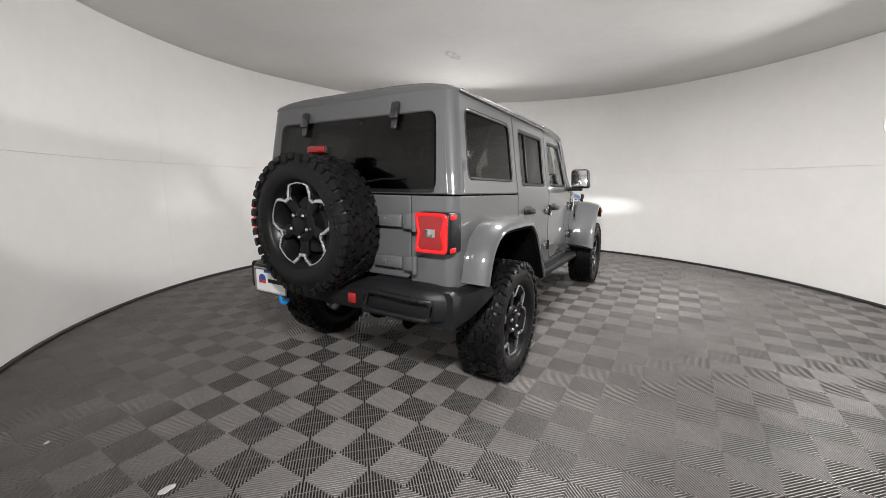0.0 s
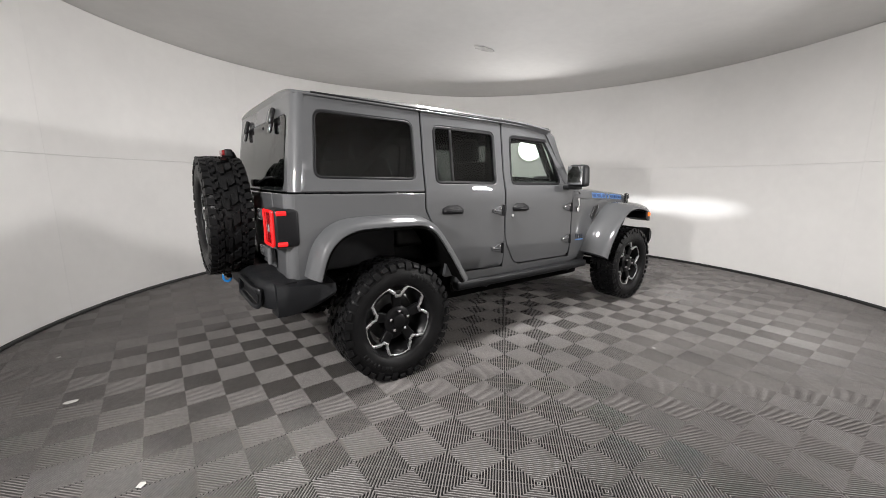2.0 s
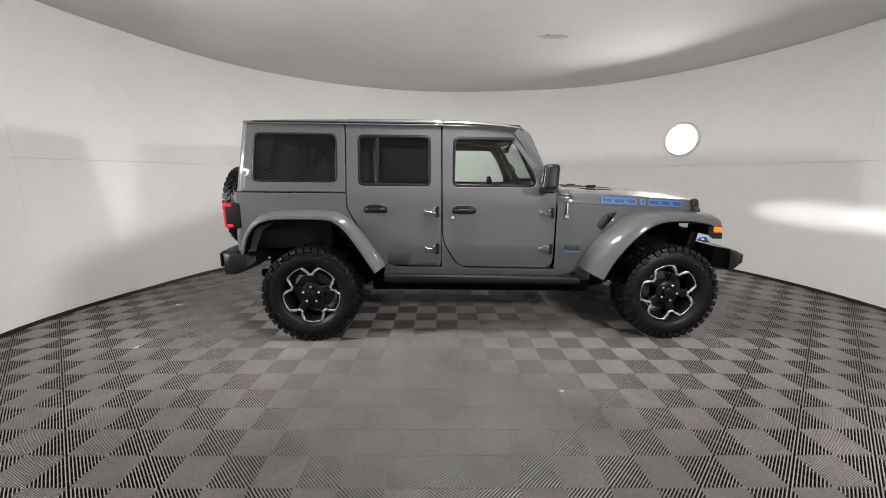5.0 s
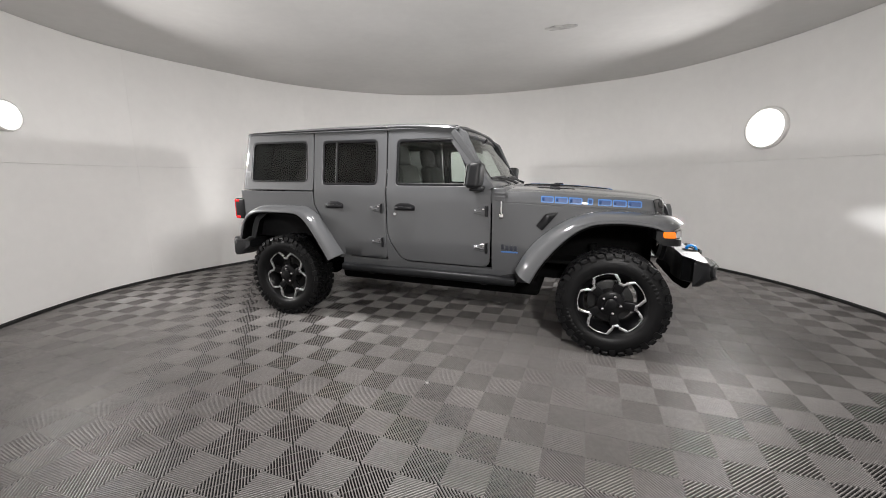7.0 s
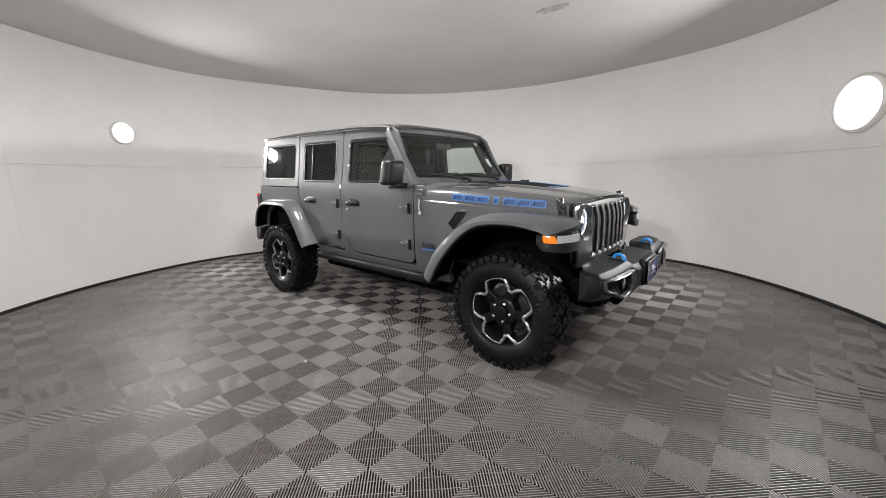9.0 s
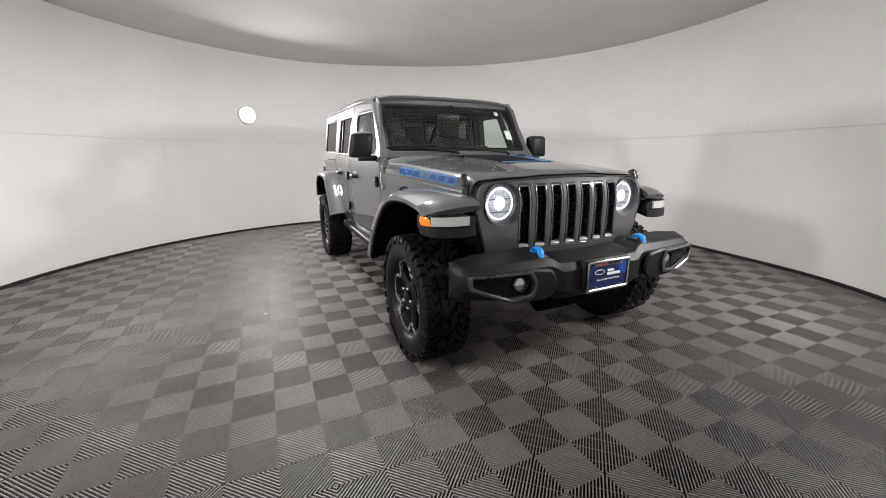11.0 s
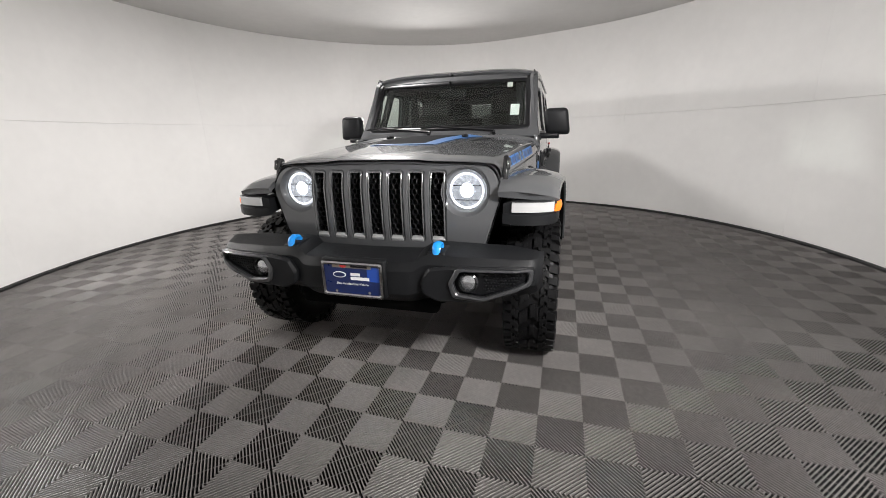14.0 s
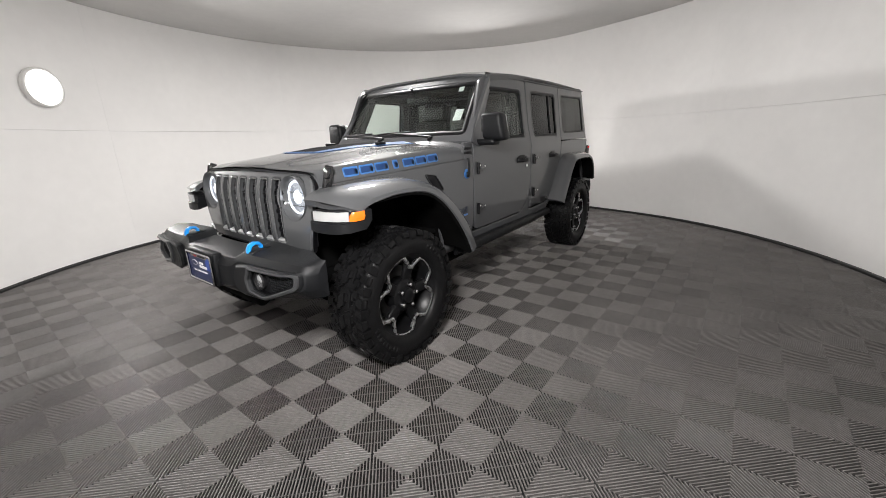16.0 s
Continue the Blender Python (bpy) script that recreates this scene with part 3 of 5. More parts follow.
def door(s, outline, win, glass_mat, hx, hinge_x, name, key=False, divider=None):
    d = part(name, panel(outline, [win], side_map(s), (0, s, 0), 0.03, 0.07, 0.006), M_PAINT, car, smooth=30)
    card = [p for p in resample(outline, 0.08)]
    if signed_area(card) < 0:
        card = card[::-1]
    part("door_card", panel(inset(card, 0.02), [win], side_map(s, 0.034), (0, s, 0), 0.02, 0.1, 0.0), M_CABIN, d, "black inner door trim")
    part("gasket", ring_panel(win, side_map(s, 0.003), (0, s, 0), 0.02), M_TRIM, d, "black rubber window seal")
    part("window", panel(win, [], side_map(s, 0.014), (0, s, 0), 0.004, 0.1, 0.0), glass_mat, d, "door window glass")
    if divider is not None:
        bm = panel(rpoly([(divider - 0.012, 1.32, 0), (divider + 0.012, 1.32, 0), (divider + 0.012, 1.71, 0), (divider - 0.012, 1.71, 0)]), [], side_map(s, 0.004), (0, s, 0), 0.012, 0.08, 0.003)
        part("window_divider", bm, M_TRIM, d)
    handle(d, hx, s)
    for z in (1.105, 0.795):
        hinge(d, hinge_x, s, z)
    if key:
        x, z = hx - 0.095, 1.055
        part("keyhole", lathe([(0.016, 0.0), (0.016, 0.004), (0.012, 0.006), (0.003, 0.005)], 16, "y", (x, s * W(x, z) - (0.001 if s < 0 else -0.001), z)) if s > 0 else lathe([(0.016, 0.0), (0.016, -0.004), (0.012, -0.006), (0.003, -0.005)], 16, "y", (x, s * W(x, z), z)), M_CHROME, d, "chrome key lock")
    return d


# wheel arch bands: paths of the lip, and how far above it the band meets the body
REAR_LIP = [(-2.02, 0.76, 0.05), (-1.975, 0.9, 0.055), (-1.91, 0.985, 0.06), (-1.82, 1.03, 0.062), (-1.7, 1.045, 0.062), (-1.36, 1.045, 0.062), (-1.265, 1.015, 0.065), (-1.19, 0.95, 0.07), (-1.07, 0.78, 0.075), (-0.965, 0.61, 0.08)]
FRONT_LIP = [(0.905, 0.575, 0.155), (0.97, 0.7, 0.15), (1.052, 0.815, 0.138), (1.147, 0.92, 0.115), (1.252, 1.005, 0.092), (1.37, 1.052, 0.075), (1.55, 1.065, 0.068), (1.74, 1.05, 0.075), (1.86, 1.03, 0.08), (1.925, 1.002, 0.078)]


def smooth_path(p, n=4):
    out = []
    for i in range(len(p) - 1):
        a, b, c, d = [np.array(p[max(0, min(len(p) - 1, k))]) for k in (i - 1, i, i + 1, i + 2)]
        for j in range(n):
            t = j / n
            out.append(0.5 * (2 * b + (c - a) * t + (2 * a - 5 * b + 4 * c - d) * t * t + (3 * b - a - 3 * c + d) * t ** 3))
    out.append(np.array(p[-1]))
    return out


def flare(s, lip, name, lip_y=0.958):
    rows, pts = [], smooth_path(lip)
    for i, q in enumerate(pts):
        t = pts[min(i + 1, len(pts) - 1)][:2] - pts[max(i - 1, 0)][:2]
        t /= np.hypot(*t)
        n = np.array((-t[1], t[0]))
        x, z, h = q
        yb = W(x, z) - 0.004
        row = []
        for off, y in ((h, yb), (h * 1.02, yb + 0.25 * (lip_y - yb)), (h * 0.9, yb + 0.55 * (lip_y - yb)), (h * 0.62, yb + 0.85 * (lip_y - yb)), (h * 0.3, lip_y), (0.0, lip_y + 0.002), (-0.006, lip_y - 0.006), (0.004, lip_y - 0.02), (h * 0.45, yb + 0.5 * (lip_y - yb)), (h * 0.6, yb)):
            row.append((x + n[0] * off, s * y, z + n[1] * off))
        if x > 1.6:
            row = [(a - 0.09 * min(1.0, (x - 1.6) / 0.3) * max(0.0, (abs(b) - 0.78) / 0.18) ** 2, b, c) for a, b, c in row]
        rows.append(row)
    ob = part(name, loft(rows, close_row=True, cap=True), M_PAINT, car, "grey painted wheel arch flare")
    # black edge and liner below it
    rows = []
    for i, q in enumerate(pts):
        t = pts[min(i + 1, len(pts) - 1)][:2] - pts[max(i - 1, 0)][:2]
        t /= np.hypot(*t)
        n = np.array((-t[1], t[0]))
        x, z, h = q
        rows.append([(x + n[0] * o, s * y, z + n[1] * o) for o, y in ((0.002, lip_y - 0.008), (-0.02, lip_y - 0.012), (-0.022, lip_y - 0.03), (0.015, 0.82), (0.02, 0.42), (0.03, 0.42), (0.03, 0.82))])
        rows[-1] = [(min(a, 1.82), b, c) for a, b, c in rows[-1]]
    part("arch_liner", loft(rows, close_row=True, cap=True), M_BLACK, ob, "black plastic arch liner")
    return ob


for s in (-1, 1):
    door(s, RD, RDW, M_TINT, -0.965, -0.5, "rear_door", divider=-0.945)
    door(s, FD, FDW, M_CLEAR, -0.228, 0.47, "front_door", key=True)
    q = part("quarter_panel", panel(QP, [], side_map(s), (0, s, 0), 0.02, 0.07, 0.004), M_PAINT, car, smooth=30)
    h = part("hardtop_side", panel(HTS, [HTW], side_map(s), (0, s, 0), 0.025, 0.07, 0.006), M_PAINT, car, smooth=30)
    part("gasket", ring_panel(HTW, side_map(s, 0.002), (0, s, 0), 0.014), M_TRIM, h, "black rubber window seal")
    part("window", panel(HTW, [], side_map(s, 0.01), (0, s, 0), 0.004, 0.1, 0.0), M_TINT, h, "dark tinted side glass")
    f = part("front_fender", panel(FE, [], side_map(s), (0, s, 0), 0.02, 0.07, 0.004), M_PAINT, car, smooth=30)
    # fender vent
    VENT = rpoly([(0.915, 1.0, 0.012), (0.99, 1.1, 0.015), (1.105, 1.122, 0.02), (0.97, 0.95, 0.015)])
    part("vent", panel(VENT, [], side_map(s, -0.006), (0, s, 0), 0.008, 0.05, 0.002), M_TRIM, f, "black slotted fender vent")
    part("vent_trim", ring_panel(VENT, side_map(s, -0.012), (0, s, 0), 0.006, 0.008), M_SATIN, f)
    part("sill", panel(SILL, [], side_map(s, 0.002), (0, s, 0), 0.05, 0.08, 0.003), M_PAINT, car, "grey painted body sill", smooth=30)
    part("pillar_foot", panel(FILL, [], side_map(s, 0.001), (0, s, 0), 0.04, 0.08, 0.002), M_PAINT, car, smooth=30)
    part("door_foot", panel([(-1.02, 0.615), (-0.82, 0.615), (-0.82, 0.74), (-1.0, 0.86)], [], side_map(s, 0.007), (0, s, 0), 0.03, 0.08, 0.0), M_PAINT, car, smooth=30)
    # rock rail
    bm = box(1.7, 0.085, 0.07, (-0.07, s * 0.765, 0.528), 0.022, 3)
    box(1.66, 0.03, 0.12, (-0.07, s * 0.7, 0.525), 0.01, bm=bm)
    box(0.06, 0.2, 0.05, (-0.6, s * 0.68, 0.5), 0.01, bm=bm)
    box(0.06, 0.2, 0.05, (0.5, s * 0.68, 0.5), 0.01, bm=bm)
    part("rock_rail", bm, M_PLASTIC, car, "black steel rail below the doors")
    flare(s, REAR_LIP, "rear_flare", 0.945)
    ff = flare(s, FRONT_LIP, "front_flare")
    # lamp housing at the flare's nose
    bm = bmesh.new()
    rows = []
    for y, xf, z0, z1 in ((0.69, 1.95, 0.915, 1.01), (0.75, 1.96, 0.91, 1.028), (0.83, 1.953, 0.91, 1.028), (0.89, 1.933, 0.91, 1.026), (0.945, 1.89, 0.915, 1.02), (0.961, 1.8, 0.92, 1.015)):
        rows.append([(xf, s * y, z0), (xf, s * y, z0 + 0.046), (xf - 0.012, s * y, z0 + 0.052), (xf - 0.012, s * y, z1), (1.76, s * y, z1), (1.76, s * y, z0 + 0.04)])
    part("nose", loft(rows, bm, close_row=True, cap=True), M_PLASTIC, ff, "black plastic flare nose")
    bm = loft([[(1.961 - 0.085 * max(0, (y - 0.77) / 0.18) ** 2, s * y, z) for z in (0.972, 0.995, 1.018)] + [(1.83, s * y, 1.03), (1.83, s * y, 0.96)] for y in (0.735, 0.78, 0.82, 0.86, 0.89, 0.915, 0.935)], close_row=True, cap=True)
    part("running_light", bm, M_DRL, ff, "lit white running light strip")
    bm = loft([[(x, s * y, 0.972), (x - 0.004, s * (y + 0.006), 0.994), (x - 0.008, s * y, 1.016), (x - 0.05, s * (y - 0.04), 1.016), (x - 0.05, s * (y - 0.04), 0.972)] for x, y in ((1.888, 0.937), (1.878, 0.952), (1.86, 0.963), (1.82, 0.967))], close_row=True, cap=True)
    part("turn_signal", bm, M_AMBER, ff, "lit amber corner lens")
    # badges and emblem bars
    for k in range(4):
        bm = box(0.026, 0.006, 0.042, (0.655 + 0.036 * k, s * (W(0.7, 0.81) + 0.003), 0.812 - (0.008 if k else 0)), 0.002)
        part("badge", bm, M_DECAL_DARK, f, "dark grey emblem shape")
    bm = box(0.14, 0.004, 0.013, (0.71, s * (W(0.7, 0.77) + 0.002), 0.77), 0.001)
    part("badge_bar", bm, M_DECAL, f, "blue emblem strip")
    # cowl antenna base or step, and bonnet pin
    bm = tube([(0.64, s * (W(0.64, 1.1) + 0.012), 1.075), (0.64, s * (W(0.64, 1.1) + 0.02), 1.13), (0.642, s * (W(0.64, 1.15) + 0.012), 1.19)], 0.008, 8)
    box(0.035, 0.02, 0.04, (0.64, s * (W(0.64, 1.1) + 0.01), 1.07), 0.006, bm=bm)
    part("hinge_stay", bm, M_CHROME if s < 0 else M_PLASTIC, f, "small windscreen hinge stay")

part("emblem", lathe([(0.036, 0.0), (0.036, 0.004), (0.03, 0.006), (0.004, 0.005)], 24, "y", (0.645, W(0.645, 1.08), 1.075)), M_DECAL, car, "round blue charge port emblem")


# roof
def roof_z(x, y):
    return 1.884 - 0.022 * ((x + 0.75) / 1.2) ** 2 - 0.042 * (abs(y) / 0.72) ** 5 - 0.024 * min(1.0, max(0.0, (x + 0.35) / 0.5)) ** 2 - 0.02 * max(0.0, (x - 0.14) / 0.06) ** 2


def roof_map(u, v):
    return (u, v, roof_z(u, v))


part("hardtop_roof", panel(rpoly([(-2.055, -0.725, 0.06), (-0.414, -0.73, 0.01), (-0.414, 0.73, 0.01), (-2.055, 0.725, 0.06)]), [], roof_map, (0, 0, 1), 0.05, 0.08, 0.012), M_PAINT, car, smooth=30)
for s in (-1, 1):
    part("roof_panel", panel(rpoly([(-0.406, s * 0.004, 0.01), (0.2, s * 0.004, 0.01), (0.2, s * 0.73, 0.05), (-0.406, s * 0.735, 0.01)]), [], roof_map, (0, 0, 1), 0.05, 0.08, 0.01), M_PAINT, car, smooth=30)
    bm = tube([(x, s * (W(x, 1.787) + 0.006), 1.803 - 0.012 * max(0, (x + 0.4)) ** 2) for x in np.linspace(-2.0, 0.19, 14)], 0.007, 8)
    part("drip_rail", bm, M_PAINT, car)
    bm = tube([(x, s * (W(x, 1.787) - 0.002), 1.817 - 0.012 * max(0, (x + 0.4)) ** 2) for x in np.linspace(-1.95, 0.18, 14)], 0.006, 6)
    part("roof_seal", bm, M_TRIM, car)
part("headliner", panel(rpoly([(-1.93, -0.66, 0.05), (0.16, -0.64, 0.05), (0.16, 0.64, 0.05), (-1.93, 0.66, 0.05)]), [], lambda u, v: (u, v, roof_z(u, v) - 0.058), (0, 0, -1), 0.01, 0.15, 0.0), M_CABIN, car, "black roof lining")


# rear end
def rear_x(z):
    return -2.116 + (z - 1.25) * 0.12 if z > 1.25 else -2.146 - 0.006 * max(0.0, (1.0 - z) / 0.25)


def rear_map(u, v):
    return (rear_x(v), u, v)


def corner(z0, z1, r, n=7):
    rows = []
    for z in np.linspace(z0, z1, n):
        w, x = W(-2.1, z), rear_x(z)
        rows.append([(x + r - r * math.sin(a), (w - r + r * math.cos(a)), z) for a in np.linspace(0, math.pi / 2, 8)])
    return rows


for s in (-1, 1):
    for z0, z1, name in ((1.255, 1.815, "hardtop_corner"), (0.72, 1.245, "body_corner")):
        rows = [[(x, s * y, z) for x, y, z in row] + [(x + 0.02, s * (y - 0.02), z) for x, y, z in row[::-1]] for row in corner(z0, z1, 0.06)]
        part(name, loft(rows, close_row=True, cap=True), M_PAINT, car)
RG = rpoly([(-0.625, 1.7, 0.06), (-0.655, 1.285, 0.04), (0.655, 1.285, 0.04), (0.625, 1.7, 0.06)])
ht = part("hardtop_rear", panel(rpoly([(-0.735, 1.255, 0), (0.735, 1.255, 0), (0.668, 1.815, 0.02), (-0.668, 1.815, 0.02)]), [RG], rear_map, (-1, 0, 0.2), 0.03, 0.07, 0.006), M_PAINT, car, smooth=30)
part("rear_window", panel(rpoly([(-0.622, 1.697, 0.06), (-0.652, 1.262, 0.03), (0.652, 1.262, 0.03), (0.622, 1.697, 0.06)]), [], lambda u, v: (rear_x(v) - 0.004, u, v), (-1, 0, 0.2), 0.005, 0.1, 0.0), M_TINT, car, "dark tinted rear glass hatch")
for s in (-1, 1):
    bm = box(0.03, 0.055, 0.1, (rear_x(1.72) - 0.022, s * 0.37, 1.715), 0.01, turn=Matrix.Rotation(0.26, 4, "Y"))
    box(0.02, 0.04, 0.09, (rear_x(1.65) - 0.02, s * 0.37, 1.655), 0.008, turn=Matrix.Rotation(0.26, 4, "Y"), bm=bm)
    part("glass_hinge", bm, M_GLOSS, ht, "glossy black hatch hinge")
part("washer_jet", lathe([(0.012, 0), (0.012, -0.01), (0.004, -0.014)], 12, "x", (rear_x(1.72) - 0.002, -0.1, 1.665)), M_PLASTIC, ht)
bm = tube([(rear_x(1.32) - 0.012, -0.05, 1.3), (rear_x(1.33) - 0.02, -0.3, 1.335), (rear_x(1.34) - 0.016, -0.48, 1.34)], 0.006, 6)
box(0.04, 0.1, 0.05, (rear_x(1.3) - 0.02, -0.02, 1.3), 0.01, bm=bm)
part("rear_wiper", bm, M_TRIM, ht, "black rear wiper arm")
tg = part("tailgate", panel(rpoly([(-0.515, 0.775, 0.04), (0.6, 0.775, 0.04), (0.6, 1.245, 0.01), (-0.515, 1.245, 0.01)]), [], rear_map, (-1, 0, 0), 0.04, 0.07, 0.006), M_PAINT, car, smooth=30)
for z in (1.105, 0.87):
    bm = box(0.025, 0.2, 0.07, (-2.175, -0.38, z), 0.008)
    box(0.035, 0.075, 0.085, (-2.178, -0.53, z), 0.01, bm=bm)
    tube([(-2.195, -0.575, z - 0.05), (-2.195, -0.575, z + 0.05)], 0.016, 10, bm)
    part("gate_hinge", bm, M_PAINT, tg, "grey bolted tailgate hinge")
    part("hinge_bolt", lathe([(0.016, 0), (0.016, -0.008), (0.006, -0.01)], 12, "x", (-2.186, -0.36, z)), M_PAINT, tg)
for s in (-1, 1):
    y0, y1 = (0.522, 0.74) if s < 0 else (0.607, 0.74)
    part("rear_pillar", panel(rpoly([(s * y0, 0.735, 0), (s * y1, 0.735, 0), (s * y1, 1.245, 0), (s * y0, 1.245, 0)]), [], rear_map, (-1, 0, 0), 0.03, 0.07, 0.003), M_PAINT, car, smooth=30)
part("rear_valance", panel(rpoly([(-0.74, 0.66, 0), (0.74, 0.66, 0), (0.74, 0.73, 0), (-0.74, 0.73, 0)]), [], lambda u, v: (-2.13, u, v), (-1, 0, 0), 0.05, 0.1, 0.0), M_PAINT, car)


def tail_light(s):
    t = part("tail_light", box(0.135, 0.215, 0.216, (-2.145, s * 0.697, 1.055), 0.02, 3), M_TRIM, car, "black tail lamp housing with lit red ring")
    O = rpoly([(s * 0.595, 0.95, 0.02), (s * 0.795, 0.95, 0.03), (s * 0.795, 1.16, 0.03), (s * 0.595, 1.16, 0.02), (s * 0.61, 1.055, 0.05)])
    H = rpoly([(s * 0.613, 0.968, 0.02), (s * 0.773, 0.968, 0.02), (s * 0.75, 1.055, 0.03), (s * 0.773, 1.143, 0.02), (s * 0.613, 1.143, 0.02), (s * 0.63, 1.055, 0.03)])
    part("light_ring", panel(O, [H], lambda u, v: (-2.227, u, v), (-1, 0, 0), 0.02, 0.05, 0.006), M_REDON, t, "glowing red ring")
    part("lens", panel(H, [], lambda u, v: (-2.218, u, v), (-1, 0, 0), 0.01, 0.05, 0.0), M_RED, t, "dark red inner lens")
    part("reverse_lens", panel(rpoly([(s * 0.66, 1.03, 0.005), (s * 0.72, 1.03, 0.005), (s * 0.72, 1.075, 0.005), (s * 0.66, 1.075, 0.005)]), [], lambda u, v: (-2.223, u, v), (-1, 0, 0), 0.008, 0.05, 0.002), M_LAMPIN, t, "clear reversing lens")
    for z in (0.968, 1.14):
        part("side_glow", box(0.055, 0.012, 0.026, (-2.175, s * 0.803, z), 0.005), M_REDON, t)


for s in (-1, 1):
    tail_light(s)

# rear bumper
rows = []
for y in np.linspace(-0.83, 0.83, 25):
    e = max(0.0, (abs(y) - 0.66) / 0.17)
    xr = -2.305 + 0.09 * e ** 2.2
    mid = 0.03 if abs(y) < 0.27 else 0.0
    z1, z0 = 0.765 - 0.012 * e - mid, 0.585 - 0.0 * e - 0.01 * (abs(y) < 0.27)
    rows.append([(-2.12, y, z0 + 0.02), (xr + 0.06, y, z0), (xr + 0.012, y, z0 + 0.015), (xr, y, z0 + 0.05), (xr + 0.004, y, z1 - 0.05), (xr + 0.02, y, z1 - 0.012), (xr + 0.05, y, z1), (-2.12, y, z1 + 0.004)])
rb = part("rear_bumper", loft(rows, close_row=True, cap=True), M_PLASTIC, car, "black moulded rear bumper")
for s in (-1, 1):
    O = rpoly([(s * 0.3, 0.6, 0.03), (s * 0.76, 0.6, 0.04), (s * 0.77, 0.725, 0.03), (s * 0.34, 0.735, 0.04)])
    if s < 0:
        part("step_pad", panel(O, [inset(resample(O, 0.04) if signed_area(O) > 0 else resample(O, 0.04)[::-1], 0.026)], lambda u, v: (-2.34 + 0.085 * max(0, (abs(u) - 0.66) / 0.17) ** 2, u, v), (-1, 0, 0), 0.03, 0.05, 0.006), M_PLASTIC, rb, "raised bumper corner step")
    rows = []
    for x in np.linspace(-2.235, -1.93, 9):
        e = (x + 2.235) / 0.305
        rows.append([(x, s * 0.7, 0.555 + 0.11 * e ** 2), (x, s * (0.83 + 0.075 * e), 0.56 + 0.11 * e ** 2), (x, s * (0.845 + 0.085 * e), 0.59 + 0.105 * e ** 2), (x, s * (0.84 + 0.08 * e), 0.73 + 0.01 * e), (x, s * 0.82, 0.752), (x, s * 0.7, 0.752)])
    part("bumper_wing", loft(rows, close_row=True, cap=True), M_PLASTIC, rb, "black bumper end wing")
    part("reflector", box(0.012, 0.055, 0.06, (-2.31, s * 0.215, 0.655), 0.004), M_REDDULL, rb, "small red reflector")


def plate_frame(parent, m, w, h):
    """A framed plate in its own plane (x right, z up, facing -y), placed by m. Returns the frame and a maker of flat pieces on it."""
    bm = panel(rpoly([(-w / 2 - 0.012, -h / 2 - 0.012, 0.012), (w / 2 + 0.012, -h / 2 - 0.012, 0.012), (w / 2 + 0.012, h / 2 + 0.012, 0.012), (-w / 2 - 0.012, h / 2 + 0.012, 0.012)]), [rpoly([(-w / 2 + 0.004, -h / 2 + 0.004, 0.01), (w / 2 - 0.004, -h / 2 + 0.004, 0.01), (w / 2 - 0.004, h / 2 - 0.004, 0.01), (-w / 2 + 0.004, h / 2 - 0.004, 0.01)])], lambda u, v: (u, -0.012, v), (0, -1, 0), 0.012, 0.06, 0.003)
    bmesh.ops.transform(bm, matrix=m, verts=bm.verts)
    fr = part("plate_frame", bm, M_PLATECHROME, parent, "chrome licence plate frame")

    def piece(name, u, v, pw, ph, material, d=0.002, oval=False, label=""):
        shape = [(u + pw / 2 * math.cos(a), v + ph / 2 * math.sin(a)) for a in np.linspace(0, 2 * math.pi, 24, endpoint=False)] if oval else [(u - pw / 2, v - ph / 2), (u + pw / 2, v - ph / 2), (u + pw / 2, v + ph / 2), (u - pw / 2, v + ph / 2)]
        b = panel(shape, [], lambda a, c: (a, -0.002 - d, c), (0, -1, 0), d, 0.2, 0.0)
        bmesh.ops.transform(b, matrix=m, verts=b.verts)
        return part(name, b, material, fr, label)

    return fr, piece


def text_piece(words, size, m, material, parent):
    cu = bpy.data.curves.new("lettering", "FONT")
    cu.body, cu.size, cu.extrude, cu.align_x, cu.align_y = words, size, 0.0004, "CENTER", "CENTER"
    tmp = bpy.data.objects.new("lettering", cu)
    scene.collection.objects.link(tmp)
    bpy.context.view_layer.update()
    me = bpy.data.meshes.new_from_object(tmp.evaluated_get(bpy.context.evaluated_depsgraph_get()))
    bpy.data.objects.remove(tmp)
    me.materials.clear()
    me.materials.append(material)
    me.transform(m)
    ob = new("lettering", me)
    ob.parent = parent
    return ob


# rear plate on the bumper's left end
mr = Matrix.Translation((-2.325, 0.5, 0.66)) @ Matrix.Rotation(radians(-90), 4, "Z")
bm = box(0.36, 0.04, 0.2, (0, 0.025, 0), 0.012)
bmesh.ops.transform(bm, matrix=mr, verts=bm.verts)
part("plate_holder", bm, M_PLASTIC, rb, "black plate holder")
fr, piece = plate_frame(rb, mr, 0.305, 0.152)
piece("plate_sheet", 0, 0, 0.3, 0.148, M_WHITE, 0.002, label="white dealer plate")
piece("emblem", -0.085, 0.01, 0.07, 0.06, M_PLATEBLUE2, 0.004, True)
piece("emblem_band", -0.085, -0.012, 0.07, 0.02, M_PLATERED, 0.005)
piece("name_bar", 0.05, 0.0, 0.15, 0.026, M_TRIM, 0.004, label="black unreadable lettering bar")
piece("top_strip", 0, 0.062, 0.12, 0.018, M_PLATEBLUE2, 0.004)


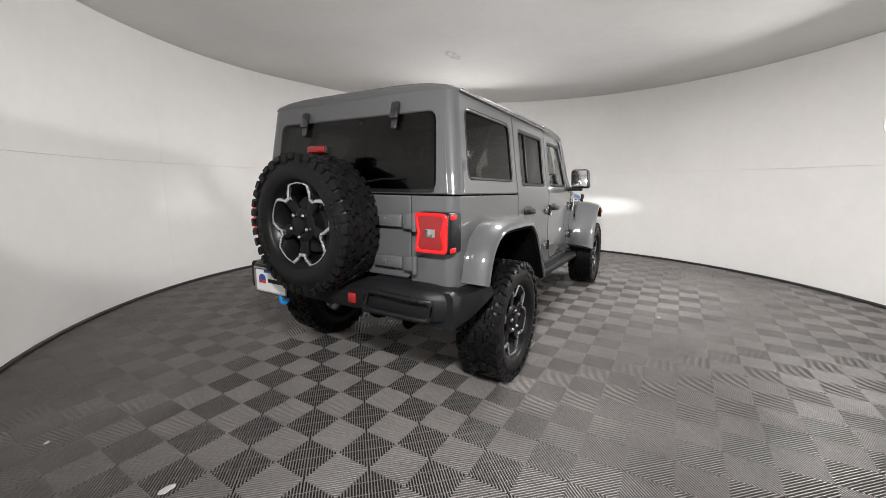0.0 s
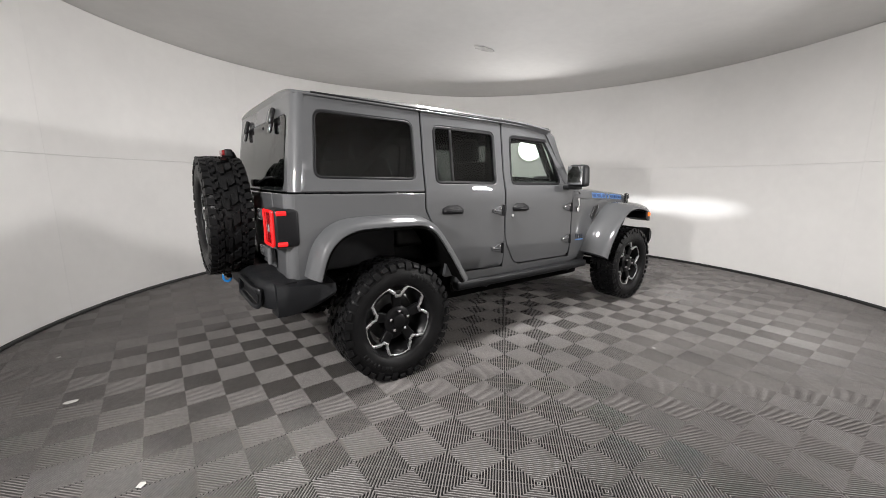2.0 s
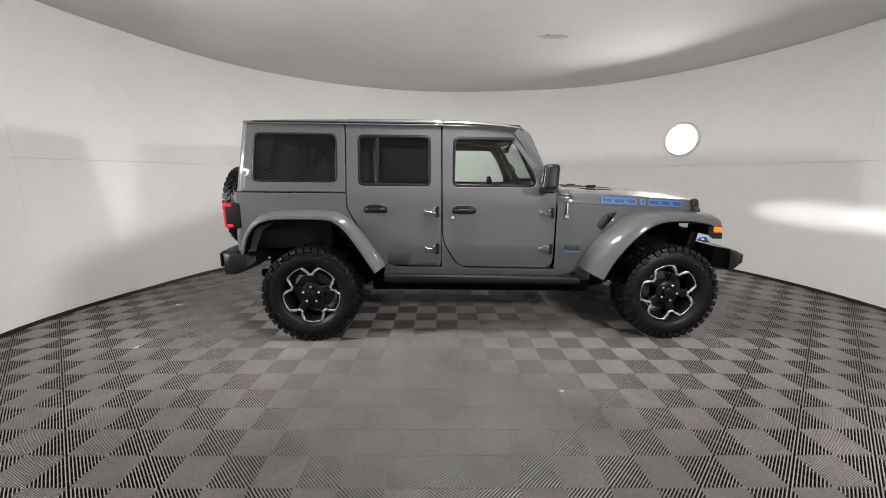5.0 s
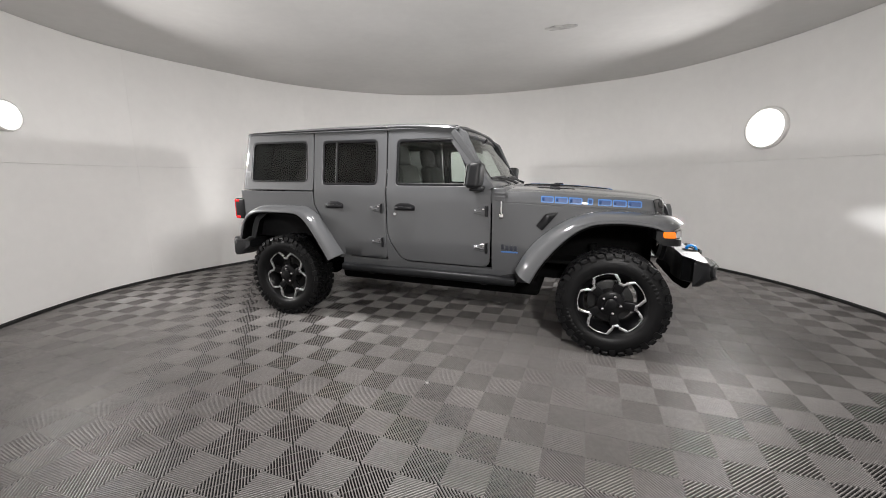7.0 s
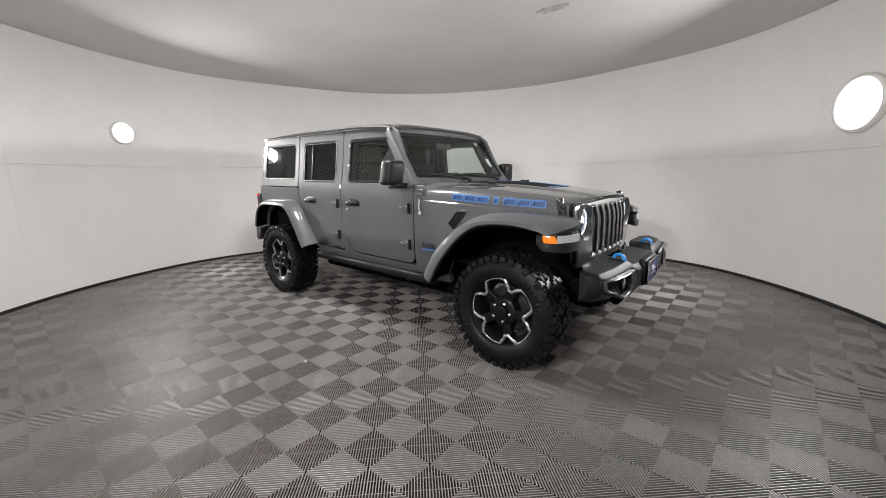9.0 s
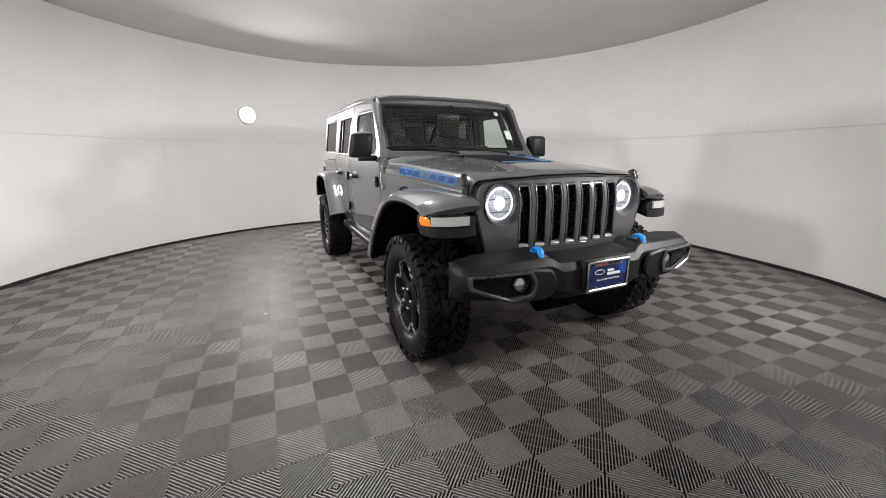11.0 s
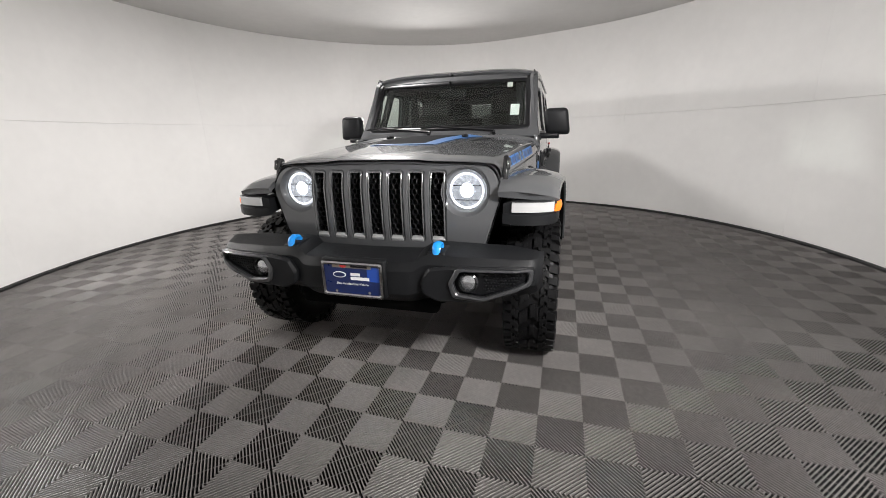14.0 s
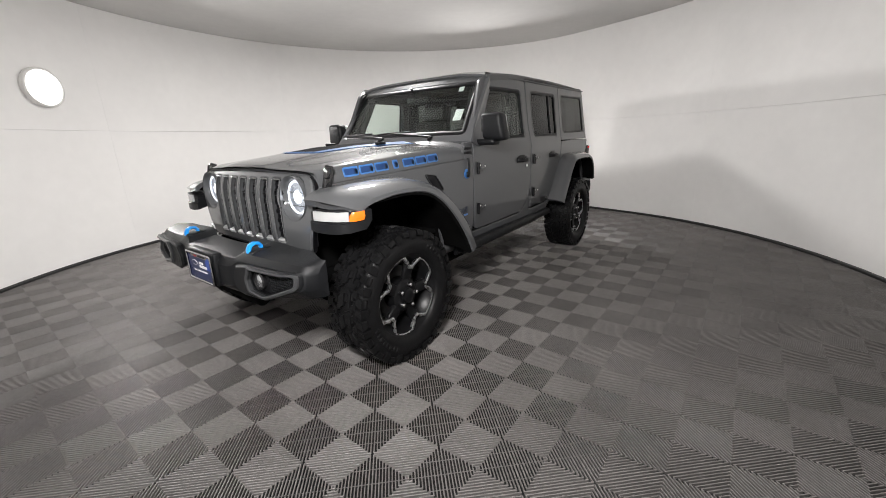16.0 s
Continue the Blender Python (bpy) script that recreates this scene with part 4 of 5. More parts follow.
def hook(parent, m):
    bm = tube([Vector(p) for p in ((0, 0, -0.03), (0.0, 0, 0.004), (0.012, 0, 0.02), (0.034, 0, 0.026), (0.056, 0, 0.016), (0.066, 0, -0.008), (0.068, 0, -0.045))], [0.011, 0.012, 0.012, 0.012, 0.012, 0.012, 0.01], 8)
    for v in bm.verts:
        v.co.x *= 0.8
        v.co.y *= 1.2
        v.co.z *= 0.85
    bmesh.ops.transform(bm, matrix=m, verts=bm.verts)
    part("tow_hook", bm, M_BLUE, parent, "bright blue tow hook")


hook(rb, Matrix.Translation((-2.28, 0.4, 0.54)) @ Matrix.Rotation(math.pi, 4, "Z") @ Matrix.Rotation(math.pi, 4, "X"))

# third brake lamp on its stalk over the spare wheel
bm = tube([(-2.2, 0.02, 1.2), (-2.24, 0.02, 1.42), (-2.27, 0.02, 1.5)], 0.03, 8)
bl = part("brake_lamp", box(0.05, 0.15, 0.05, (-2.285, 0.02, 1.495), 0.01, bm=bm), M_PLASTIC, car, "black stalk with red brake lamp")
part("lens", box(0.02, 0.135, 0.036, (-2.312, 0.02, 1.497), 0.006), M_RED, bl, "red brake lamp lens")


# hood
def hood_half(x):
    return WX(x) - 0.004


def hood_top(x):
    return float(np.interp(x, (0.66, 0.9, 1.2, 1.5, 1.7, 1.82, 1.88, 1.915), (1.322, 1.32, 1.306, 1.28, 1.258, 1.243, 1.23, 1.215)))


def hood_low(x):
    return float(np.interp(x, (0.66, 1.86, 1.915), (1.188, 1.13, 1.125)))


HF = (0, 0.12, 0.24, 0.34, 0.4, 0.46, 0.55, 0.66, 0.76, 0.84, 0.9, 0.945, 0.975, 0.993, 1.0, 1.0, 1.0)
HD = (0, 0.0, 0.001, 0.002, 0.009, 0.018, 0.022, 0.027, 0.033, 0.04, 0.05, None, None, None, None, None, None)


def hood_row(x):
    hw, zt, zl = hood_half(x), hood_top(x), hood_low(x)
    bulge = 0.5 + 0.5 * min(1.0, max(0.0, (1.85 - x) / 0.5))
    z80 = zt - 0.05 * bulge
    z80 = max(z80, zl + 0.03)
    half = []
    for f, d in zip(HF, HD):
        if d is not None:
            half.append((f * hw, max(zt - d * bulge, z80)))
    k = 6
    for i in range(1, k + 1):
        a = i / k
        half.append((hw * (0.9 + 0.1 * math.sin(a * math.pi / 2) ** 0.8), z80 - (z80 - zl) * (1 - math.cos(a * math.pi / 2)) ** 1.1))
    back = 0.058 * min(1.0, max(0.0, (x - 1.6) / 0.3))
    return [(x - back * (y / 0.66) ** 2, -y, z) for y, z in half[::-1]] + [(x - back * (y / 0.66) ** 2, y, z) for y, z in half[1:]]


hood_xs = list(np.linspace(0.66, 1.72, 16)) + [1.77, 1.82, 1.855, 1.88, 1.895, 1.902]
rows = [hood_row(x) for x in hood_xs]
bm = loft(rows)
rows2 = [[(x, y * 0.985, z - 0.02) for x, y, z in r] for r in rows]
loft(rows2, bm)
hood = part("hood", bm, M_PAINT, car, smooth=60)


def hood_z(x, y):
    r = hood_row(x)
    return float(np.interp(y, [p[1] for p in r], [p[2] for p in r]))


def hood_side(s, d):
    """Lays (x, height) on the hood's flank."""
    def f(u, v):
        r = [p for p in hood_row(u) if p[1] > 0][-12:]
        y = float(np.interp(-v, [-p[2] for p in r], [p[1] for p in r]))
        return (u, s * (y + d), v)
    return f


HB = rpoly([(0.74, -0.3, 0.02), (1.5, -0.2, 0.03), (1.5, 0.2, 0.03), (0.74, 0.3, 0.02)])
part("hood_decal", panel(HB, [], lambda u, v: (u, v, hood_z(u, v) + 0.002), (0, 0, 1), 0.002, 0.05, 0.0), M_HOODBLACK, hood, "matt black hood decal")
part("decal_edge", panel([(1.475, -0.205), (1.505, -0.215), (1.505, 0.215), (0.9, 0.32), (0.74, 0.345), (0.74, 0.255), (1.0, 0.21), (1.3, 0.15), (1.475, 0.13)], [], lambda u, v: (u, v, hood_z(u, v) + 0.004), (0, 0, 1), 0.002, 0.05, 0.0), M_DECAL, hood, "blue edge of the hood decal")
for s in (-1, 1):
    V = rpoly([(0.86, s * 0.36, 0.02), (1.18, s * 0.33, 0.03), (1.2, s * 0.38, 0.02), (0.9, s * 0.45, 0.02)])
    part("hood_vent", panel(V, [], lambda u, v: (u, v, hood_z(u, v) + 0.003), (0, 0, 1), 0.004, 0.05, 0.001), M_PLASTIC, hood, "black hood vent")
    # lettering strip as plain outlined shapes
    for k in range(7):
        u0 = 0.95 + 0.107 * k
        wdt = 0.1 if k != 3 else 0.042
        u0 += 0.03 if k == 3 else 0
        def hz(u, v, s=s):
            x, y, z = hood_side(s, 0.002)(u, v - 0.045 * (u - 0.95))
            return (x, y, z)
        O = rpoly([(u0, 1.188, 0.006), (u0 + wdt, 1.188, 0.014), (u0 + wdt, 1.24, 0.014), (u0, 1.24, 0.006)])
        part("hood_shape", panel(O, [inset(resample(O, 0.03), 0.0095) if signed_area(O) > 0 else inset(resample(O, 0.03)[::-1], 0.0095)], hz, (0, s, 0.2), 0.0015, 0.03, 0.0), M_DECAL, hood, "blue outlined decal shape")
        part("hood_shape_fill", panel(inset(resample(O, 0.03) if signed_area(O) > 0 else resample(O, 0.03)[::-1], 0.0095), [], hz, (0, s, 0.2), 0.001, 0.03, 0.0), M_DECAL_FILL, hood)
    # hood latch
    x = 1.80
    y = hood_half(x)
    bm = box(0.05, 0.03, 0.13, (x, s * (y + 0.012), 1.165), 0.012, 3, turn=Matrix.Rotation(-0.25, 4, "Y"))
    box(0.03, 0.02, 0.06, (x + 0.01, s * (y + 0.026), 1.19), 0.008, turn=Matrix.Rotation(-0.25, 4, "Y"), bm=bm)
    part("hood_latch", bm, M_GLOSS, hood, "black rubber hood latch")
    # bump stop and washer jets
    part("bump_stop", box(0.09, 0.03, 0.022, (1.02, s * 0.28, hood_z(1.02, 0.28) + 0.012), 0.008), M_PLASTIC, hood)


# windscreen and its frame
WL, WS = 0.60, (0.605, 1.318)


def screen_map(d=0.0):
    return lambda u, v: (WS[0] - 0.64 * v - 0.045 * (u / 0.7) ** 2 - d * 0.77, u, WS[1] + 0.768 * v - d * 0.64)


SO = rpoly([(-0.758, -0.02, 0.02), (0.758, -0.02, 0.02), (0.728, 0.635, 0.05), (-0.728, 0.635, 0.05)])
SG = rpoly([(-0.69, 0.055, 0.05), (0.69, 0.055, 0.05), (0.668, 0.575, 0.06), (-0.668, 0.575, 0.06)])
wf = part("windscreen_frame", panel(SO, [SG], screen_map(), (1, 0, 1), 0.05, 0.07, 0.008), M_PAINT, car, smooth=30)
part("gasket", ring_panel(SG, screen_map(0.002), (1, 0, 1), 0.035), M_TRIM, wf, "black windscreen border")
part("windscreen", panel(SG, [], screen_map(0.006), (1, 0, 1), 0.005, 0.1, 0.0), M_CLEAR, wf, "windscreen glass")
part("sticker", panel(rpoly([(0.485, 0.495, 0.003), (0.53, 0.495, 0.003), (0.53, 0.545, 0.003), (0.485, 0.545, 0.003)]), [], screen_map(0.013), (1, 0, 1), 0.001, 0.1, 0.0), M_WHITE, wf, "small white windscreen sticker")
part("sticker", panel(rpoly([(0.53, 0.2, 0.003), (0.6, 0.2, 0.003), (0.6, 0.31, 0.003), (0.53, 0.31, 0.003)]), [], screen_map(0.013), (1, 0, 1), 0.001, 0.1, 0.0), M_WHITE, wf, "white and blue service sticker")
for s in (-1, 1):
    # pillar flank between door and frame
    rows = []
    for v in np.linspace(-0.02, 0.62, 8):
        a = Vector(screen_map()(0.758 - 0.06 * (v + 0.02) / 0.645 - 0.004, v))
        rows.append([(a.x, s * a.y, a.z), (a.x - 0.03, s * (a.y + 0.006), a.z - 0.012), (a.x - 0.085, s * (a.y + 0.004), a.z - 0.04), (a.x - 0.085, s * (a.y - 0.03), a.z - 0.04), (a.x - 0.03, s * (a.y - 0.03), a.z - 0.03)])
    part("pillar", loft(rows, close_row=True, cap=True), M_PAINT, wf)
# cowl
rows = []
for x, z in ((0.575, 1.29), (0.6, 1.308), (0.66, 1.3), (0.69, 1.26)):
    rows.append([(x, y, z + 0.012 - 0.05 * (abs(y) / 0.75) ** 6) for y in np.linspace(-0.745, 0.745, 21)])
bm = loft(rows)
part("cowl", bm, M_PAINT, car)
for s in (-1, 1):
    bm = box(0.12, 0.03, 0.13, (0.605, s * 0.732, 1.235), 0.012)
    part("cowl_side", bm, M_PAINT, car)
    bm = box(0.09, 0.014, 0.02, (0.62, s * 0.742, 1.255), 0.004)
    box(0.09, 0.014, 0.02, (0.62, s * 0.742, 1.225), 0.004, bm=bm)
    part("screen_hinge", bm, M_TRIM if s > 0 else M_PAINT, car)
for y0, y1 in ((-0.1, -0.58), (0.42, -0.06)):
    a, c = screen_map(-0.02)(y0, 0.02), screen_map(-0.022)(y1, 0.075)
    bm = tube([Vector(a) + Vector((0.05, 0, -0.02)), a, c], [0.014, 0.011, 0.008], 8)
    b2, b3 = screen_map(-0.014)(y1 - 0.13, 0.07), screen_map(-0.014)(y1 + 0.3, 0.085)
    tube([b2, c, b3], 0.008, 6, bm)
    part("wiper", bm, M_TRIM, car, "black windscreen wiper")


# grille
def grille_map(d=0.0):
    return lambda u, v: (1.945 - d - 0.05 * (abs(u) / 0.66) ** 2 - 0.05 * max(0.0, (v - 1.06) / 0.14) ** 1.6 - 0.02 * max(0.0, (0.85 - v) / 0.1), u, v)


GO = rpoly([(-0.63, 1.185, 0.1), (-0.68, 1.06, 0.1), (-0.585, 0.748, 0.06), (0.585, 0.748, 0.06), (0.68, 1.06, 0.1), (0.63, 1.185, 0.1), (0.0, 1.21, 0.3)], 6)
SLOTS = [rpoly([(c - 0.039, 0.804, 0.012), (c + 0.039, 0.804, 0.012), (c + 0.039, 1.164, 0.014), (c - 0.039, 1.164, 0.014)]) for c in [0.1165 * k for k in range(-3, 4)]]
gr = part("grille", panel(GO, SLOTS + [circle(-0.495, 1.062, 0.117, 40), circle(0.495, 1.062, 0.117, 40)], grille_map(), (1, 0, 0), 0.06, 0.05, 0.009), M_PAINT, car, "grey seven-slot front grille", smooth=30)


def honeycomb():
    """A sheet of thin six-sided cells for one slot."""
    bm = bmesh.new()
    r = 0.0175
    for i in range(-1, 2):
        for j in range(14):
            u, v = i * r * 1.74 + (r * 0.87 if j % 2 else 0), 0.822 + j * r * 1.5
            if u > 0.04:
                continue
            ring = []
            for k in range(6):
                a = math.pi / 6 + k * math.pi / 3
                for rr, dx in ((r, 0.0), (r * 0.86, 0.002), (r * 0.86, -0.014)):
                    w = v + rr * math.sin(a)
                    ring.append(bm.verts.new((dx - 0.05 * max(0.0, (w - 1.06) / 0.14) ** 1.6, u + rr * math.cos(a), w)))
            for k in range(6):
                k2 = (k + 1) % 6
                for q in (0, 1):
                    bm.faces.new((ring[3 * k + q], ring[3 * k2 + q], ring[3 * k2 + q + 1], ring[3 * k + q + 1]))
    return bm


comb = None
for k in range(-3, 4):
    c = 0.1165 * k
    x = 1.945 - 0.05 * (c / 0.66) ** 2 - 0.028
    if comb is None:
        comb = part("slot_mesh", honeycomb(), M_TRIM, gr, "black honeycomb insert")
        comb.location = (x, c, 0)
    else:
        o = comb.copy()
        scene.collection.objects.link(o)
        o.location = (x, c, 0)
for k, slot in enumerate(SLOTS):
    part("slot_trim", ring_panel(slot, grille_map(-0.002), (1, 0, 0), 0.007, 0.012), M_SLOT, gr, "bright slot surround")
    c = 0.1165 * (k - 3)
    part("slot_sill", box(0.03, 0.07, 0.02, (1.93 - 0.05 * (c / 0.66) ** 2, c, 0.814), 0.004, turn=Matrix.Rotation(0.5, 4, "Y")), M_SLOTSILL, gr, "bright sloping slot sill")
part("grille_back", box(0.02, 0.77, 0.42, (1.85, 0, 0.99), 0.005), M_BLACK, gr)
# seal line round grille
part("grille_seam", ring_panel(rpoly([(-0.638, 1.193, 0.1), (-0.688, 1.06, 0.1), (-0.592, 0.741, 0.06), (0.592, 0.741, 0.06), (0.688, 1.06, 0.1), (0.638, 1.193, 0.1), (0.0, 1.218, 0.3)], 6), grille_map(0.006), (1, 0, 0), 0.006, 0.03), M_TRIM, gr)

for s in (-1, 1):
    y, z, x = s * 0.495, 1.062, 1.872
    hl = part("headlight", lathe([(0.11, 0.0), (0.108, -0.02), (0.1, -0.05), (0.045, -0.065), (0.004, -0.065)], 40, "x", (x, y, z)), M_BOWL, car, "round headlight, lit")
    part("bezel", lathe([(0.12, 0.04), (0.121, 0.02), (0.106, -0.02), (0.095, -0.02), (0.094, 0.002), (0.108, 0.03)], 40, "x", (x, y, z), closed=True), M_PAINT, hl, "grey painted lamp bezel")
    part("halo", lathe([(0.0925, -0.002), (0.0925, 0.003), (0.0865, 0.007), (0.0805, 0.003), (0.0795, -0.006)], 48, "x", (x, y, z), closed=True), M_WHITEON, hl, "glowing white halo ring")
    part("projector", lathe([(0.047, -0.03), (0.047, -0.008), (0.033, 0.003), (0.004, 0.007)], 28, "x", (x, y, z + 0.002)), M_PROJ, hl, "glaring projector lens")
    part("reflector", lathe([(0.068, -0.045), (0.066, -0.014), (0.048, -0.026)], 32, "x", (x, y, z), closed=True), M_GLARE, hl, "glaring inner reflector")
    for dz in (-0.047, 0.026):
        part("lamp_bar", box(0.014, 0.17 if dz > 0 else 0.135, 0.006, (x - 0.004, y, z + dz), 0.002), M_SLOT, hl)
    for dy in (-1, 1):
        part("side_reflector", box(0.02, 0.017, 0.034, (x - 0.03, y + dy * 0.07, z - 0.012), 0.005), M_LAMPIN, hl, "chrome side reflector")
    part("lens", lathe([(0.1, 0.004), (0.085, 0.014), (0.05, 0.022), (0.004, 0.024)], 40, "x", (x, y, z)), M_LENS, hl, "clear domed lens")


# front bumper
def bump_x(y):
    a = abs(y)
    return float(np.interp(a, (0, 0.28, 0.34, 0.6, 0.8, 0.85, 0.88, 0.9), (2.258, 2.253, 2.225, 2.215, 2.192, 2.182, 2.158, 2.11)))


rows = []
for y in np.concatenate([np.linspace(-0.9, -0.84, 6), np.linspace(-0.82, -0.3, 14), np.linspace(-0.26, 0.26, 9), np.linspace(0.3, 0.82, 14), np.linspace(0.84, 0.9, 6)]):
    a = abs(y)
    xf = bump_x(y)
    z1 = float(np.interp(a, (0, 0.3, 0.36, 0.5, 0.865, 0.9), (0.788, 0.788, 0.824, 0.818, 0.812, 0.805)))
    z0 = float(np.interp(a, (0, 0.28, 0.36, 0.6, 0.9), (0.555, 0.56, 0.575, 0.588, 0.63)))
    xb = xf - float(np.interp(a, (0, 0.5, 0.75, 0.86, 0.9), (0.2, 0.22, 0.2, 0.12, 0.06)))
    rows.append([(xb, y, z0 + 0.03), (xf - 0.06, y, z0), (xf - 0.012, y, z0 + 0.045), (xf, y, z0 + 0.06), (xf, y, z1 - 0.055), (xf - 0.007, y, z1 - 0.042), (xf - 0.03, y, z1 - 0.016), (xf - 0.045, y, z1 - 0.01), (xb, y, z1 + 0.006)])
fbp = part("front_bumper", loft(rows, close_row=True, cap=True), M_PLASTIC, car, "black steel-look front bumper", smooth=24)
part("skid_plate", box(0.16, 0.8, 0.09, (2.1, 0, 0.55), 0.03, 3, turn=Matrix.Rotation(0.5, 4, "Y")), M_BLACK, fbp, "black lower skid plate")
for s in (-1, 1):
    O = rpoly([(s * 0.35, 0.63, 0.04), (s * 0.42, 0.598, 0.03), (s * 0.62, 0.605, 0.06), (s * 0.875, 0.69, 0.05), (s * 0.88, 0.775, 0.03), (s * 0.5, 0.775, 0.02), (s * 0.38, 0.758, 0.04), (s * 0.34, 0.69, 0.04)])
    H = rpoly([(s * 0.52, 0.648, 0.03), (s * 0.64, 0.635, 0.06), (s * 0.842, 0.708, 0.03), (s * 0.848, 0.757, 0.015), (s * 0.54, 0.757, 0.02), (s * 0.505, 0.7, 0.03)])
    H2 = rpoly([(s * 0.5, 0.63, 0.03), (s * 0.64, 0.618, 0.06), (s * 0.862, 0.695, 0.04), (s * 0.868, 0.77, 0.02), (s * 0.52, 0.77, 0.02), (s * 0.482, 0.7, 0.03)])
    pod = part("bumper_pod", panel(O, [H], lambda u, v: (bump_x(u) + 0.034 - 0.02 * max(0.0, (abs(u) - 0.78) / 0.07), u, v), (1, 0, 0), 0.06, 0.04, 0.012), M_PLASTIC, fbp, "raised black bumper pod", smooth=30)
    part("fog_trim", panel(H2, [H], lambda u, v: (bump_x(u) + 0.048 - 0.02 * max(0.0, (abs(u) - 0.78) / 0.07), u, v), (1, 0, 0), 0.034, 0.04, 0.005), M_FOGRIM, pod, "grey-black fog lamp surround", smooth=30)
    part("fog_recess", panel(H, [], lambda u, v: (bump_x(u) + 0.002, u, v), (1, 0, 0), 0.004, 0.05, 0.0), M_TRIM, pod)
    bm = bmesh.new()
    for i in range(13):
        for j in range(8):
            u, v = 0.645 + i * 0.0145 + (0.007 if j % 2 else 0), 0.642 + j * 0.0135
            if 0.642 + max(0, u - 0.65) * 0.42 < v < 0.752:
                box(0.008, 0.0105, 0.0095, (bump_x(u) + 0.006, s * u, v), 0.002, 1, bm=bm)
    part("fog_grid", bm, M_PLASTIC, pod, "black hexagon mesh", smooth=0)
    fg = part("fog_light", lathe([(0.048, -0.01), (0.05, 0.012), (0.043, 0.018), (0.041, 0.006)], 28, "x", (bump_x(0.575) + 0.004, s * 0.57, 0.698), closed=True), M_GLOSS, pod, "round fog lamp")
    part("fog_lens", lathe([(0.042, 0.0), (0.03, 0.012), (0.004, 0.014)], 24, "x", (bump_x(0.575) + 0.008, s * 0.57, 0.698)), M_LAMPIN, pod, "clear fog lamp glass")
    bm = box(0.12, 0.09, 0.03, (2.13, s * 0.405, 0.806), 0.01, turn=Matrix.Rotation(0.06, 4, "Y"))
    part("hook_mount", bm, M_PLASTIC, fbp)
    hook(fbp, Matrix.Translation((2.115, s * 0.405, 0.83)) @ Matrix.Diagonal((1.25, 1.5, 0.95, 1.0)))
mf = Matrix.Translation((2.276, 0.0, 0.688)) @ Matrix.Rotation(radians(90), 4, "Z")
bm = box(0.345, 0.05, 0.19, (0, 0.03, 0.004), 0.012)
bmesh.ops.transform(bm, matrix=mf, verts=bm.verts)
part("plate_holder", bm, M_PLASTIC, fbp, "black plate holder")
fr, piece = plate_frame(fbp, mf, 0.305, 0.152)
piece("plate_sheet", 0, 0, 0.3, 0.148, M_PLATEBLUE, 0.002, label="navy blue dealer plate")
piece("corner_patch", 0.115, 0.03, 0.065, 0.07, M_PLATEBLUE2, 0.0032)
piece("top_strip", 0, 0.068, 0.21, 0.022, M_BRASS, 0.004, label="dull metal strip with a dark name bar")
piece("name_bar", 0.04, 0.068, 0.09, 0.012, M_TRIM, 0.0052)
piece("emblem", -0.045, 0.066, 0.035, 0.016, M_PLATERED, 0.005, True)
piece("oval", -0.068, 0.022, 0.072, 0.03, M_WHITE, 0.004, True, label="white oval emblem")
piece("oval_fill", -0.068, 0.022, 0.062, 0.022, M_PLATEBLUE, 0.0052, True)
piece("name_bar", 0.018, 0.026, 0.05, 0.014, M_WHITE, 0.004)
piece("name_bar", 0.042, 0.006, 0.1, 0.015, M_WHITE, 0.004)
text_piece("Blue Certified Used Vehicle", 0.0155, mf @ Matrix.Translation((0.0, -0.0065, -0.022)) @ Matrix.Rotation(radians(90), 4, "X"), M_WHITE, fr)
for u in (-0.09, 0.09):
    piece("plate_bolt", u, -0.062, 0.014, 0.014, M_CHROME, 0.006, True)

# mirrors
for s in (-1, 1):
    mr_ = part("mirror", box(0.12, 0.185, 0.2, (0.43, s * 0.89, 1.4), 0.035, 3, taper=(0.92, 0.97)), M_PLASTIC, car, "black door mirror")
    part("mirror_glass", box(0.006, 0.15, 0.165, (0.369, s * 0.89, 1.402), 0.002), M_MIRROR, mr_, "mirror glass")
    part("mirror_arm", box(0.1, 0.17, 0.045, (0.44, s * 0.81, 1.295), 0.015), M_PLASTIC, mr_)


# ---- wheels


